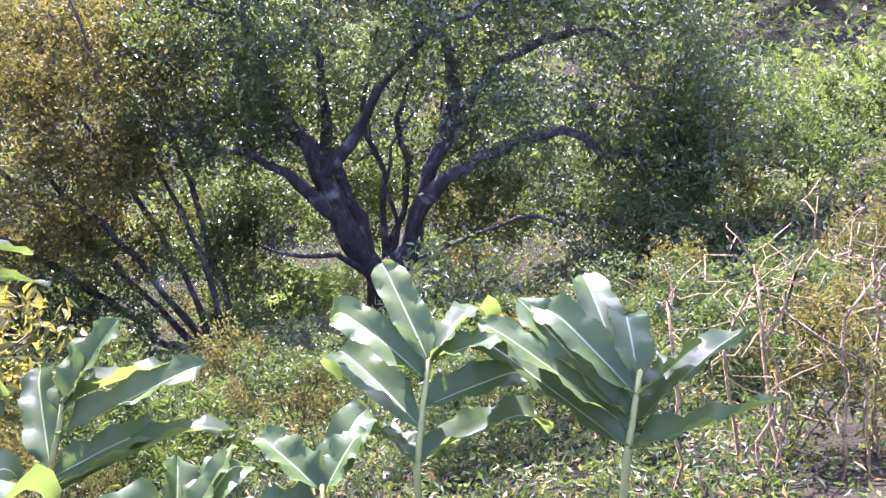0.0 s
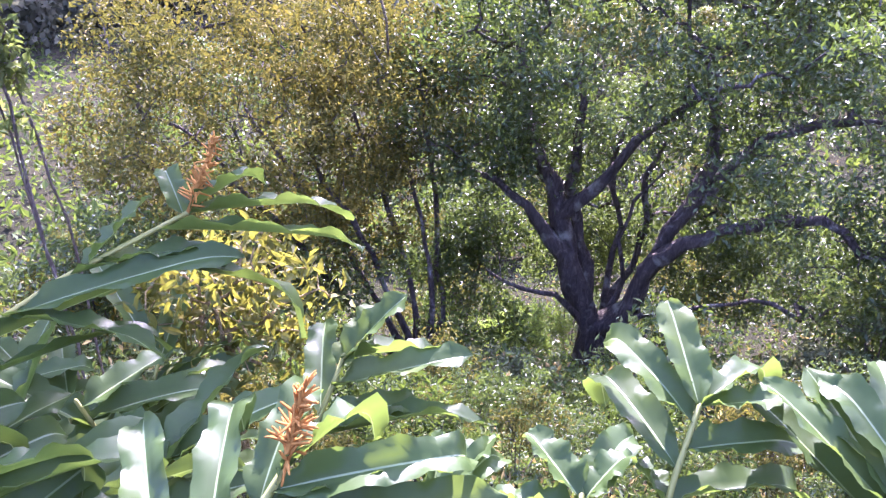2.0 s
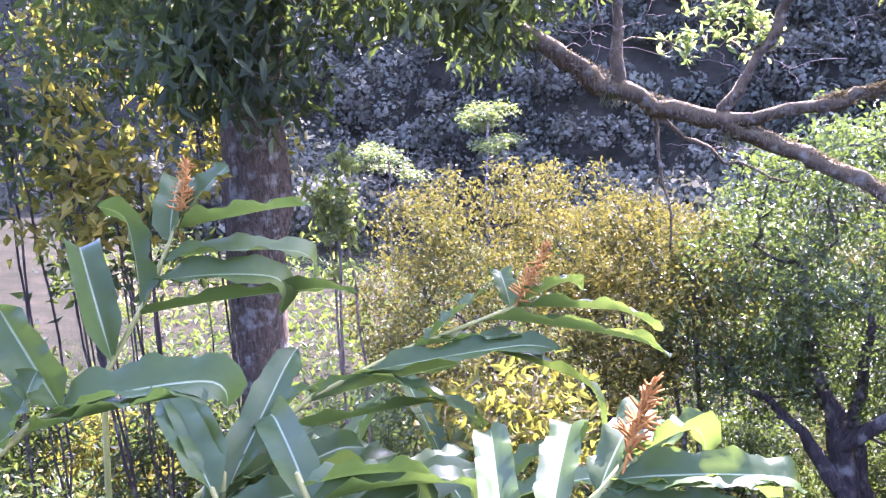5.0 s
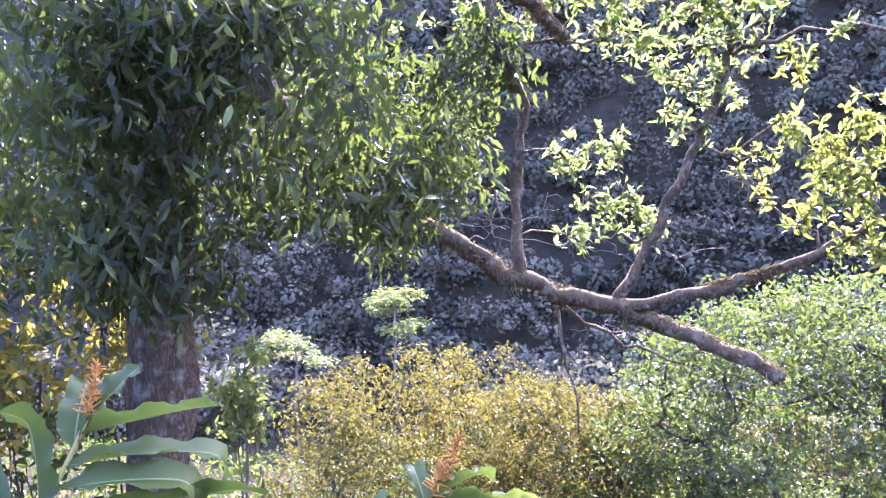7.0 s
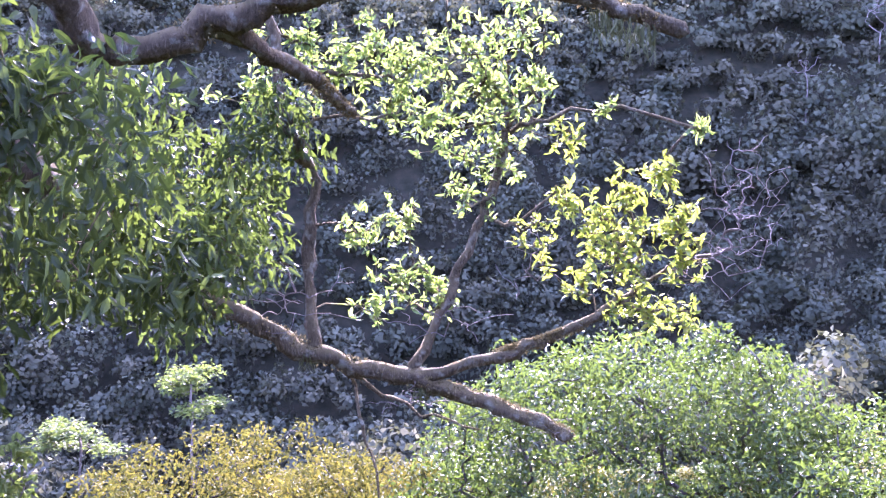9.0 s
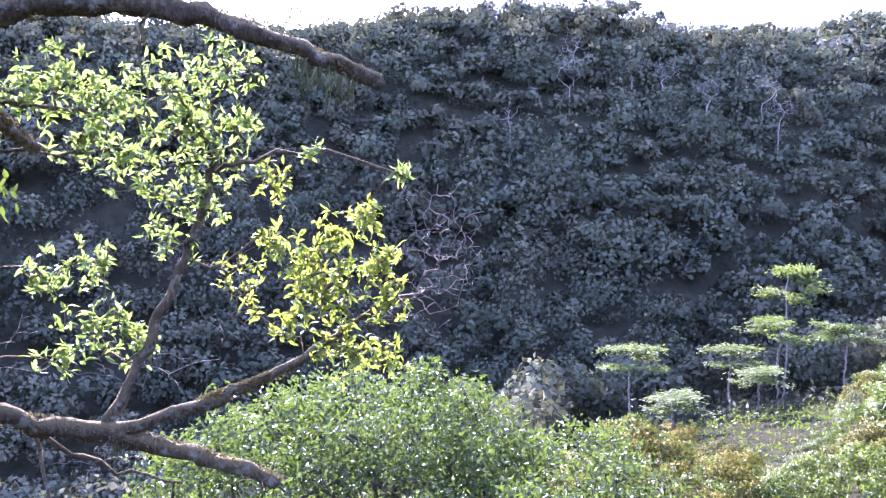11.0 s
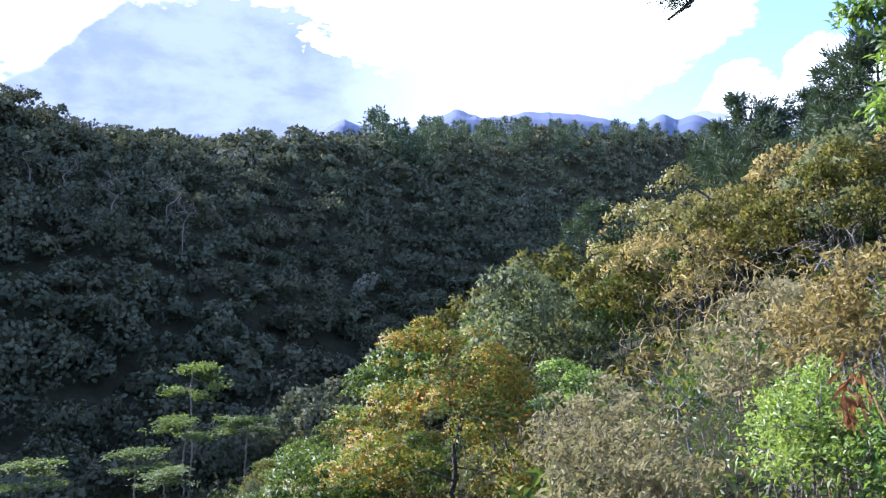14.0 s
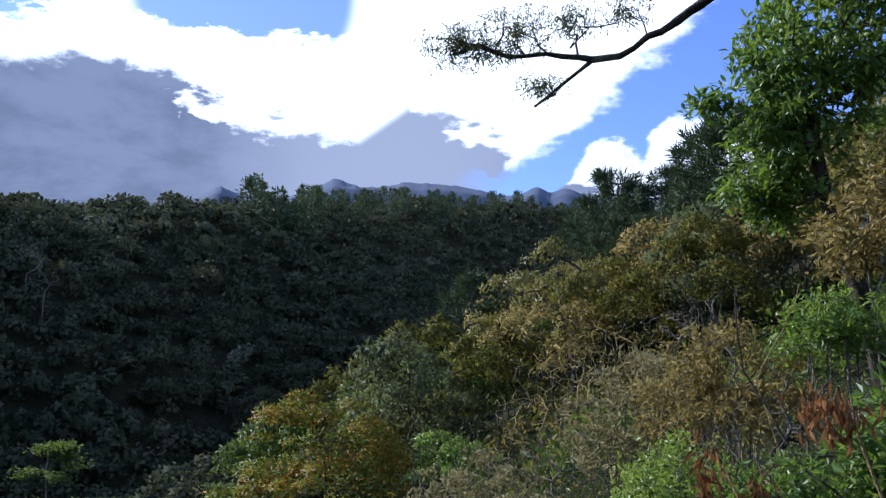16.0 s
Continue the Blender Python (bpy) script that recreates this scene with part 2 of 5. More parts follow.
LEAF_FAR_B = leaf_material("leaf_far_olive", [(0.2, (0.037, 0.038, 0.021)), (0.5, (0.066, 0.066, 0.034)), (0.85, (0.11, 0.106, 0.052))], 1.0, 0.12, (0.5, 0.55, 0.2), patch=0.13, shine=0.0, speck=0.1)
LEAF_FAR_C = leaf_material("leaf_far_pale", [(0.2, (0.07, 0.072, 0.048)), (0.5, (0.12, 0.12, 0.075)), (0.85, (0.2, 0.185, 0.11))], 1.0, 0.15, (0.5, 0.55, 0.2), patch=0.13, shine=0.0, speck=0.1)
LEAF_PINE = leaf_material("pine_needles", [(0.1, (0.014, 0.027, 0.012)), (0.5, (0.03, 0.052, 0.02)), (0.9, (0.06, 0.085, 0.03))], 0.6, 0.08, patch=0.5, grey_mix=0.06)
LEAF_GREY = leaf_material("leaf_grey_green", [(0.1, (0.038, 0.049, 0.017)), (0.5, (0.071, 0.086, 0.03)), (0.9, (0.135, 0.143, 0.049))], 0.6, 0.28, (0.55, 0.62, 0.2), 0.6, 0.2, 0.06)
LEAF_GOLD = leaf_material("leaf_golden", [(0.1, (0.03, 0.044, 0.007)), (0.5, (0.082, 0.082, 0.01)), (0.9, (0.184, 0.136, 0.017))], 0.6, 0.42, (0.75, 0.72, 0.05), 0.8, 0.03, 0.15)
LICHEN = leaf_material("lichen_tan", [(0.1, (0.06, 0.045, 0.02)), (0.5, (0.12, 0.095, 0.04)), (0.9, (0.24, 0.2, 0.09))], 0.9, 0.1, (0.5, 0.45, 0.2), 4.0, 0.0, 0.05)
LEAF_FRESH = leaf_material("leaf_fresh_green", [(0.1, (0.035, 0.055, 0.012)), (0.5, (0.068, 0.095, 0.02)), (0.9, (0.13, 0.15, 0.035))], 0.6, 0.35, (0.55, 0.75, 0.08), 0.6, 0.05, 0.2)
LEAF_STRAW = leaf_material("leaf_straw", [(0.1, (0.1, 0.085, 0.032)), (0.5, (0.18, 0.15, 0.062)), (0.9, (0.28, 0.23, 0.11))], 0.7, 0.3, (0.6, 0.55, 0.2), 0.8, 0.05, 0.1)
LEAF_DEAD = leaf_material("leaf_dead_red", [(0.1, (0.13, 0.05, 0.018)), (0.5, (0.24, 0.1, 0.035)), (0.9, (0.34, 0.19, 0.08))], 0.8, 0.25, (0.6, 0.3, 0.08), 1.0, 0.0, 0.1)
GINGER_LEAF = leaf_material("ginger_leaf", [(0.1, (0.019, 0.038, 0.009)), (0.6, (0.038, 0.064, 0.015)), (0.95, (0.112, 0.135, 0.03))], 0.42, 0.32, (0.55, 0.8, 0.08), 2.0, 0.0, 0.15)
GINGER_RIB = leaf_material("ginger_rib", [(0.1, (0.10, 0.15, 0.045)), (0.9, (0.18, 0.23, 0.08))], 0.4, 0.25, patch=2.0, grey_mix=0.05)
GINGER_STEM = leaf_material("ginger_stem", [(0.1, (0.12, 0.15, 0.025)), (0.9, (0.26, 0.24, 0.05))], 0.55, 0.15, patch=3.0, grey_mix=0.05, shine=0.25)
GINGER_SPIKE = leaf_material("ginger_spike", [(0.1, (0.255, 0.105, 0.019)), (0.9, (0.42, 0.21, 0.045))], 0.8, 0.2, (0.8, 0.35, 0.1), 3.0, 0.0, 0.08)
BARK_DARK = bark_material("bark_dark", (0.028, 0.024, 0.019), (0.07, 0.059, 0.047), (0.15, 0.127, 0.1), 0.3)
BARK_LICHEN = bark_material("bark_lichen", (0.035, 0.03, 0.022), (0.10, 0.085, 0.06), (0.2, 0.18, 0.13), 0.5, 14.0)
BARK_GREY = bark_material("bark_grey", (0.10, 0.085, 0.07), (0.2, 0.17, 0.14), (0.32, 0.29, 0.25), 0.2, 20.0)
BARK_BROWN = bark_material("bark_brown", (0.04, 0.033, 0.02), (0.12, 0.098, 0.058), (0.26, 0.22, 0.14), 0.45, 26.0, 1.0)
TWIG_PINK = bark_material("twig_dry", (0.2, 0.145, 0.06), (0.36, 0.275, 0.12), (0.5, 0.42, 0.22), 0.1, 25.0)


# ---- mesh building ----
def mesh_of(name, verts, tris, mats, smooth=False, index=None):
    me = bpy.data.meshes.new(name)
    verts, tris = np.asarray(verts, np.float32), np.asarray(tris, np.int32)
    me.vertices.add(len(verts))
    me.vertices.foreach_set("co", verts.ravel())
    me.loops.add(len(tris) * 3)
    me.loops.foreach_set("vertex_index", tris.ravel())
    me.polygons.add(len(tris))
    me.polygons.foreach_set("loop_start", np.arange(0, len(tris) * 3, 3, dtype=np.int32))
    me.polygons.foreach_set("use_smooth", np.full(len(tris), smooth, bool))
    for m in mats if isinstance(mats, (list, tuple)) else [mats]:
        me.materials.append(m)
    if index is not None:
        me.polygons.foreach_set("material_index", np.asarray(index, np.int32))
    me.update(calc_edges=True)
    return me


def follow_form(me, normals):
    """Leaves shaded by the form of their crown, as soft foliage is."""
    me.polygons.foreach_set("use_smooth", np.ones(len(me.polygons), bool))
    me.normals_split_custom_set_from_vertices(unit(np.asarray(normals, float)).tolist())
    return me


def piece(name, me, parent=None, label=""):
    ob = new(name, me)
    if parent is not None:
        ob.parent = parent
    return tagged(ob, label)


def thing(name, place, label, category, group="", kind=""):
    ob = new(name)
    ob.empty_display_size = 0.3
    ob.location = place
    return tagged(ob, label, category, group, kind)


def unit(v):
    return v / (np.linalg.norm(v, axis=-1, keepdims=True) + 1e-9)


class Soup:
    """Gathers vertices and triangles."""

    def __init__(self):
        self.v, self.f, self.n = [], [], 0

    def add(self, v, f):
        self.v.append(np.asarray(v, float))
        self.f.append(np.asarray(f, int) + self.n)
        self.n += len(v)

    def mesh(self, name, mats, smooth=False, origin=(0, 0, 0)):
        return mesh_of(name, np.concatenate(self.v) - np.array(origin), np.concatenate(self.f), mats, smooth)


def tube(soup, pts, radii, sides=6, rough=0.0, rng=None):
    pts, radii = np.asarray(pts, float), np.asarray(radii, float)
    tan = unit(np.gradient(pts, axis=0))
    ref = np.array([0.31, 0.17, 0.93]) if abs(tan[0][2]) < 0.8 else np.array([0.95, 0.2, 0.1])
    a = unit(np.cross(tan, ref))
    b = np.cross(tan, a)
    ang = np.linspace(0, 2 * np.pi, sides, endpoint=False)
    rad = np.repeat(radii[:, None], sides, 1)
    if rough and rng is not None:
        rad = rad * (1 + rng.normal(0, rough, rad.shape))
    ring = pts[:, None] + rad[..., None] * (np.cos(ang)[None, :, None] * a[:, None] + np.sin(ang)[None, :, None] * b[:, None])
    n = len(pts)
    v = np.concatenate([ring.reshape(-1, 3), pts[-1:] + tan[-1:] * radii[-1]])
    i, j = np.meshgrid(np.arange(n - 1), np.arange(sides), indexing="ij")
    k = (j + 1) % sides
    q = [(i * sides + j).ravel(), (i * sides + k).ravel(), ((i + 1) * sides + k).ravel(), ((i + 1) * sides + j).ravel()]
    f = np.concatenate([np.stack([q[0], q[1], q[2]], 1), np.stack([q[0], q[2], q[3]], 1)])
    j = np.arange(sides)
    cap = np.stack([(n - 1) * sides + j, (n - 1) * sides + (j + 1) % sides, np.full(sides, n * sides)], 1)
    soup.add(v, np.concatenate([f, cap]))


def leaves(soup, base, way, length, width, rng, up=0.8, droop=0.15, fine=False, face=None, loose=0.45):
    """Many leaves at once: from base points along way. fine: curved blades of eight triangles instead of folded lozenges."""
    n = len(base)
    d = unit(way)
    nrm = unit(rng.normal(0, 1, (n, 3)) * (1 - up) + np.array([0, 0, 1.0]) * up) if face is None else unit(face + rng.normal(0, loose, (n, 3)))
    side = unit(np.cross(d, nrm))
    nrm = np.cross(side, d)
    L = (length * rng.uniform(0.7, 1.3, n))[:, None]
    w = (width * rng.uniform(0.75, 1.25, n))[:, None] * 0.5
    o = np.arange(n)[:, None, None]
    if not fine:
        mid = base + d * L * 0.45
        v = np.stack([base, mid + side * w + nrm * w * 0.25, base + d * L - nrm * L * droop, mid - side * w + nrm * w * 0.25], 1)
        f = np.array([[0, 1, 2], [0, 2, 3]])[None] + o * 4
    else:
        m1, m2 = base + d * L * 0.33 + nrm * L * droop * 0.12, base + d * L * 0.68 - nrm * L * droop * 0.2
        v = np.stack([base, m1 + side * w * 0.95 + nrm * w * 0.3, m1, m1 - side * w * 0.95 + nrm * w * 0.3,
                      m2 + side * w * 0.85 + nrm * w * 0.2, m2, m2 - side * w * 0.85 + nrm * w * 0.2, base + d * L - nrm * L * droop], 1)
        f = np.array([[0, 1, 2], [0, 2, 3], [1, 4, 5], [1, 5, 2], [2, 5, 6], [2, 6, 3], [4, 7, 5], [5, 7, 6]])[None] + o * 8
    soup.add(v.reshape(-1, 3), f.reshape(-1, 3))


class Skeleton:
    """A branching line drawing of a tree: nodes with parents; thickness grows from the tips down."""

    def __init__(self):
        self.p, self.up, self.tips, self.least = [], [], [], {}

    def path(self, pts, parent=-1, wiggle=0.0, rng=None, step=0.45, thick=None):
        last, first = parent, len(self.p)
        pts = [np.asarray(q, float) for q in pts]
        if parent >= 0:
            pts = [self.p[parent]] + pts
        for a, b in zip(pts, pts[1:]):
            n = max(1, int(np.linalg.norm(b - a) / step))
            for k in range(n):
                if not self.p or (last == -1 and k == 0 and a is pts[0]):
                    self.p.append(a.copy())
                    self.up.append(-1)
                    last = len(self.p) - 1
                q = a + (b - a) * (k + 1) / n
                if wiggle:
                    q = q + rng.normal(0, wiggle, 3)
                self.p.append(q)
                self.up.append(last)
                last = len(self.p) - 1
        if thick:
            n = len(self.p) - first
            for k in range(n):
                self.least[first + k] = thick[0] + (thick[1] - thick[0]) * k / max(1, n - 1)
        return last

    def nearest(self, q):
        return int(np.argmin(np.linalg.norm(np.array(self.p) - np.asarray(q), axis=1)))

    def grow(self, targets, rng, wiggle=0.06, sag=0.1, step=0.45):
        start = np.array(self.p)
        order = np.argsort([np.min(np.linalg.norm(start - t, axis=1)) for t in targets])
        for t in np.asarray(targets)[order]:
            P_ = np.array(self.p)
            v = t - P_
            dist = np.linalg.norm(v, axis=1)
            cost = dist + np.maximum(0, P_[:, 2] - t[2]) * 0.9
            i = int(np.argmin(cost))
            n = max(2, int(dist[i] / step))
            last, a = i, self.p[i].copy()
            bow = np.array([0, 0, sag * dist[i]]) + rng.normal(0, 0.08, 3) * dist[i]
            for k in range(1, n + 1):
                s = k / n
                self.p.append(a + (t - a) * s + bow * math.sin(s * math.pi) + rng.normal(0, wiggle, 3) * (s < 1))
                self.up.append(last)
                last = len(self.p) - 1
            self.tips.append(last)

    def mesh(self, soup, tip=0.008, power=2.4, rng=None, least=0.0, most=9.0):
        n = len(self.p)
        r = np.zeros(n)
        kids = [[] for _ in range(n)]
        for i in range(n - 1, -1, -1):
            r[i] = max(r[i], tip ** power)
            if self.up[i] >= 0:
                r[self.up[i]] += r[i]
                kids[self.up[i]].append(i)
        r = np.minimum(r ** (1 / power), most)
        for i, t in self.least.items():
            r[i] = max(r[i], t)
        P_ = np.array(self.p)
        begun = [i for i in range(n) if self.up[i] < 0]
        stack = [(i, -1) for i in begun]
        while stack:
            i, frm = stack.pop()
            chain = ([frm] if frm >= 0 else []) + [i]
            while kids[chain[-1]]:
                ks = sorted(kids[chain[-1]], key=lambda k: -r[k])
                stack += [(k, chain[-1]) for k in ks[1:]]
                chain.append(ks[0])
            if len(chain) < 2:
                continue
            rad = r[chain].copy()
            if frm >= 0:
                rad[0] = min(rad[0], rad[1] * 1.15)
            if rad.max() < least:
                continue
            sides = 3 if rad.max() < 0.02 else (6 if rad.max() < 0.06 else 10)
            if sides > 6 and rng is not None:
                rad = rad * (1 + 0.13 * np.sin(np.cumsum(rng.uniform(0.3, 1.5, len(rad)))) * np.linspace(1, 0.6, len(rad)))
            tube(soup, P_[chain], rad, sides, 0.13 if sides > 5 else 0.05, rng)
        return r


def blob_targets(rng, n, centre, radii, shell=0.35, low=-0.5):
    """Points through the outer part of an ellipsoid, above a lower limit."""
    out = []
    while len(out) < n:
        v = unit(rng.normal(0, 1, 3))
        if v[2] < low:
            continue
        out.append(np.array(centre) + v * np.array(radii) * (1 - shell * rng.random() ** 1.5))
    return np.array(out)


def crown(soup, tips, rng, per=40, spread=0.45, length=0.12, width=0.05, up=0.5, droop=0.15, fine=False, hang=0.0, centre=None):
    """Leaves round the twig ends."""
    tips = np.asarray(tips)
    base = np.repeat(tips, per, 0) + unit(rng.normal(0, 1, (len(tips) * per, 3))) * (spread * rng.random((len(tips) * per, 1)) ** 0.5) * np.array([1, 1, 0.75])
    way = rng.normal(0, 1, base.shape) + np.array([0, 0, -hang])
    leaves(soup, base, way, length, width, rng, up, droop, fine)


# ---- ground ----
def wave(x, y, seed):
    r = np.random.RandomState(seed)
    z = 0
    for k in range(7):
        s = 0.018 * 1.7 ** k
        a = r.uniform(0, 6.28)
        z = z + np.sin((x * math.cos(a) + y * math.sin(a)) * s * 6.28 / 2 + r.uniform(0, 6.28)) / 1.6 ** k
    return z


def valley_y(x):
    x = np.clip(x, -200, 900)
    return 85 - 0.25 * x - 0.0018 * np.clip(x - 450, 0, 450) ** 2


def smax(a, b, k):
    return 0.5 * (a + b + np.sqrt((a - b) ** 2 + k * k))


def height(x, y):
    x, y = np.asarray(x, float), np.asarray(y, float)
    u = y - valley_y(x)
    floor_z = -33 + 0.05 * np.clip(x, -100, 600)
    brow = -85 + 0.33 * np.clip(x - 8, 0, 170)
    s = u - brow
    steep = np.clip(0.86 - 0.005 * np.clip(x, 0, 60), 0.56, 0.9)
    s1 = np.sign(s) * np.maximum(np.abs(s) - 0.7, 0)
    near = np.where(s1 > 0, -steep * np.minimum(s1, 16) - 0.28 * np.maximum(s1 - 16, 0), -0.5 * np.maximum(s1, -120))
    xc = np.clip(x, -200, 670)
    top = 34.5 + 0.02 * xc + 0.000235 * xc * xc + 9 * np.clip((xc - 260) / 200, 0, 1) - np.interp(xc, [490, 600, 670], [0, 11, 26])
    far = floor_z + 0.8 * (u - 4)
    far = -smax(-far, -(top - 0.12 * (u - 105)), 12)
    far = far + 2.0 * wave(x * 1.0, y, 3) * np.clip((u - 10) / 40, 0, 1)
    z = smax(smax(near, floor_z, 3.0), far, 4.0)
    return z + 0.12 * wave(x * 9, y * 9, 5) * np.clip((np.abs(s) - 1) / 4, 0, 1)


def ground_sheet():
    def axis(lo, hi, fine):
        t = np.linspace(-1, 1, fine)
        k = np.sign(t) * (np.exp(np.abs(t) * 5.2) - 1) / (math.exp(5.2) - 1)
        return np.where(k < 0, -k * lo, k * hi)
    xs, ys = axis(-4500, 4500, 241), axis(-4500, 4500, 241)
    X, Y = np.meshgrid(xs, ys, indexing="ij")
    Z = height(X, Y)
    far = np.clip((np.hypot(X, Y) - 1000) / 500, 0, 1)
    Z = Z * (1 - far) + far * np.minimum(Z, 40)
    n, m = X.shape
    i, j = np.meshgrid(np.arange(n - 1), np.arange(m - 1), indexing="ij")
    a = (i * m + j).ravel()
    f = np.concatenate([np.stack([a, a + m, a + m + 1], 1), np.stack([a, a + m + 1, a + 1], 1)])
    ob = new("ground", mesh_of("ground", np.stack([X, Y, Z], -1).reshape(-1, 3), f, SOIL, True))
    return tagged(ob, "steep forest soil with leaf litter down to the ravine", "ground", kind="structure")


ground_sheet()


def far_ridge(name, peaks, dist, mat, label):
    """A distant mountain chain along a crest line of (turn, height): summits with gullied flanks, solid on both sides."""
    rng = np.random.RandomState(4)
    soup = Soup()
    yy = np.linspace(-45, -118, 330)
    prof = np.interp(-yy, [-p[0] for p in peaks], [p[1] for p in peaks])
    prof = np.convolve(np.pad(prof, 2, 'edge'), [0.12, 0.22, 0.32, 0.22, 0.12], 'valid')
    prof = prof + 0.05 * np.interp(yy, np.sort(rng.uniform(-118, -45, 120)), rng.normal(0, 1, 120))
    rows = []
    for off, frac in ((-900, 0.0), (-620, 0.35), (-420, 0.6), (-240, 0.8), (-100, 0.93), (0, 1.0), (300, 0.6), (800, 0.0)):
        gully = np.interp(yy, np.sort(rng.uniform(-118, -45, 60)), rng.normal(0, 1, 60)) * 7 * (0 < frac < 1)
        for a, p, g in zip(yy, prof, gully):
            up = math.tan(radians(p)) * dist * frac - 40 * (frac == 0)
            d = heading(a, 0) * (dist + off)
            rows.append((d.x, d.y, up + g))
    n = len(yy)
    f = []
    for r in range(7):
        for k in range(n - 1):
            a = r * n + k
            f += [(a, a + 1, a + n + 1), (a, a + n + 1, a + n)]
    soup.add(rows, f)
    ob = new(name, soup.mesh(name, mat, True))
    return tagged(ob, label, "mountain", kind="structure")


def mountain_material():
    m = bpy.data.materials.new("mountain_haze_blue")
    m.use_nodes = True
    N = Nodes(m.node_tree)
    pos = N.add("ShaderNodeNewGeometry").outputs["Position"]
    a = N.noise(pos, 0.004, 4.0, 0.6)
    # the blue of the air in between is painted into the base colour
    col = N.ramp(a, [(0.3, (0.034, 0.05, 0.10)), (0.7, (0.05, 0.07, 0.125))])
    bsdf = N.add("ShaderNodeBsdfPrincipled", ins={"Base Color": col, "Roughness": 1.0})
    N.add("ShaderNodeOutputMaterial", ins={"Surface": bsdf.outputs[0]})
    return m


MOUNTAIN = mountain_material()
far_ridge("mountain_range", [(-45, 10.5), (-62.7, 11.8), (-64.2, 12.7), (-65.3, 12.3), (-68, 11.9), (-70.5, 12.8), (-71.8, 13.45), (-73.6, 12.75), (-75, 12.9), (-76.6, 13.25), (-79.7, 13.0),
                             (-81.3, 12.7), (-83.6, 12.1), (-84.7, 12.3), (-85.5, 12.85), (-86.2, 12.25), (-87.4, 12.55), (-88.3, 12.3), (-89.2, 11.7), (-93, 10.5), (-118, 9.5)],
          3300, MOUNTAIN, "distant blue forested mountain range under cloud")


# ---- far woods ----
# flat-topped trees of the ravine: place on the plan and height of the top
RAVINE = ((77.8, 54.3, -3.5), (56.5, 55.0, -10.5), (73.0, 51.5, -8.5), (76.2, 46.8, -8.5), (63.2, 46.8, -12.0), (68.7, 29.6, -5.0), (66.2, 51.7, -10.8), (-2.3, 73.0, -15.0), (-10.3, 66.6, -17.0),
          (50.9, 45.3, -13.5))


def dome_crown(rng, c, r, h, n):
    """Leaf clumps over a lumpy crown of several rounded heads."""
    k = rng.randint(4, 8)
    sub = c + rng.normal(0, 0.42, (k, 3)) * np.array([r, r, h * 0.55])
    size = rng.uniform(0.35, 0.62, k)
    which = rng.randint(0, k, n)
    v = unit(rng.normal(0, 1, (n, 3)))
    v[:, 2] = np.abs(v[:, 2]) * 1.3 - 0.5
    base = sub[which] + v * np.array([r, r, h]) * (size[which] * np.where(np.arange(n) % 3 == 0, rng.uniform(0.6, 0.85, n), rng.uniform(0.92, 1.06, n)))[:, None]
    return base, v


def in_front_of_ravine_tree(x, y):
    for a, b, _ in RAVINE:
        k = np.hypot(a, b)
        t = np.clip((x * a + y * b) / k, k - 30, k + 4)
        if np.hypot(x - a / k * t, y - b / k * t) < 5.5:
            return True
    return False


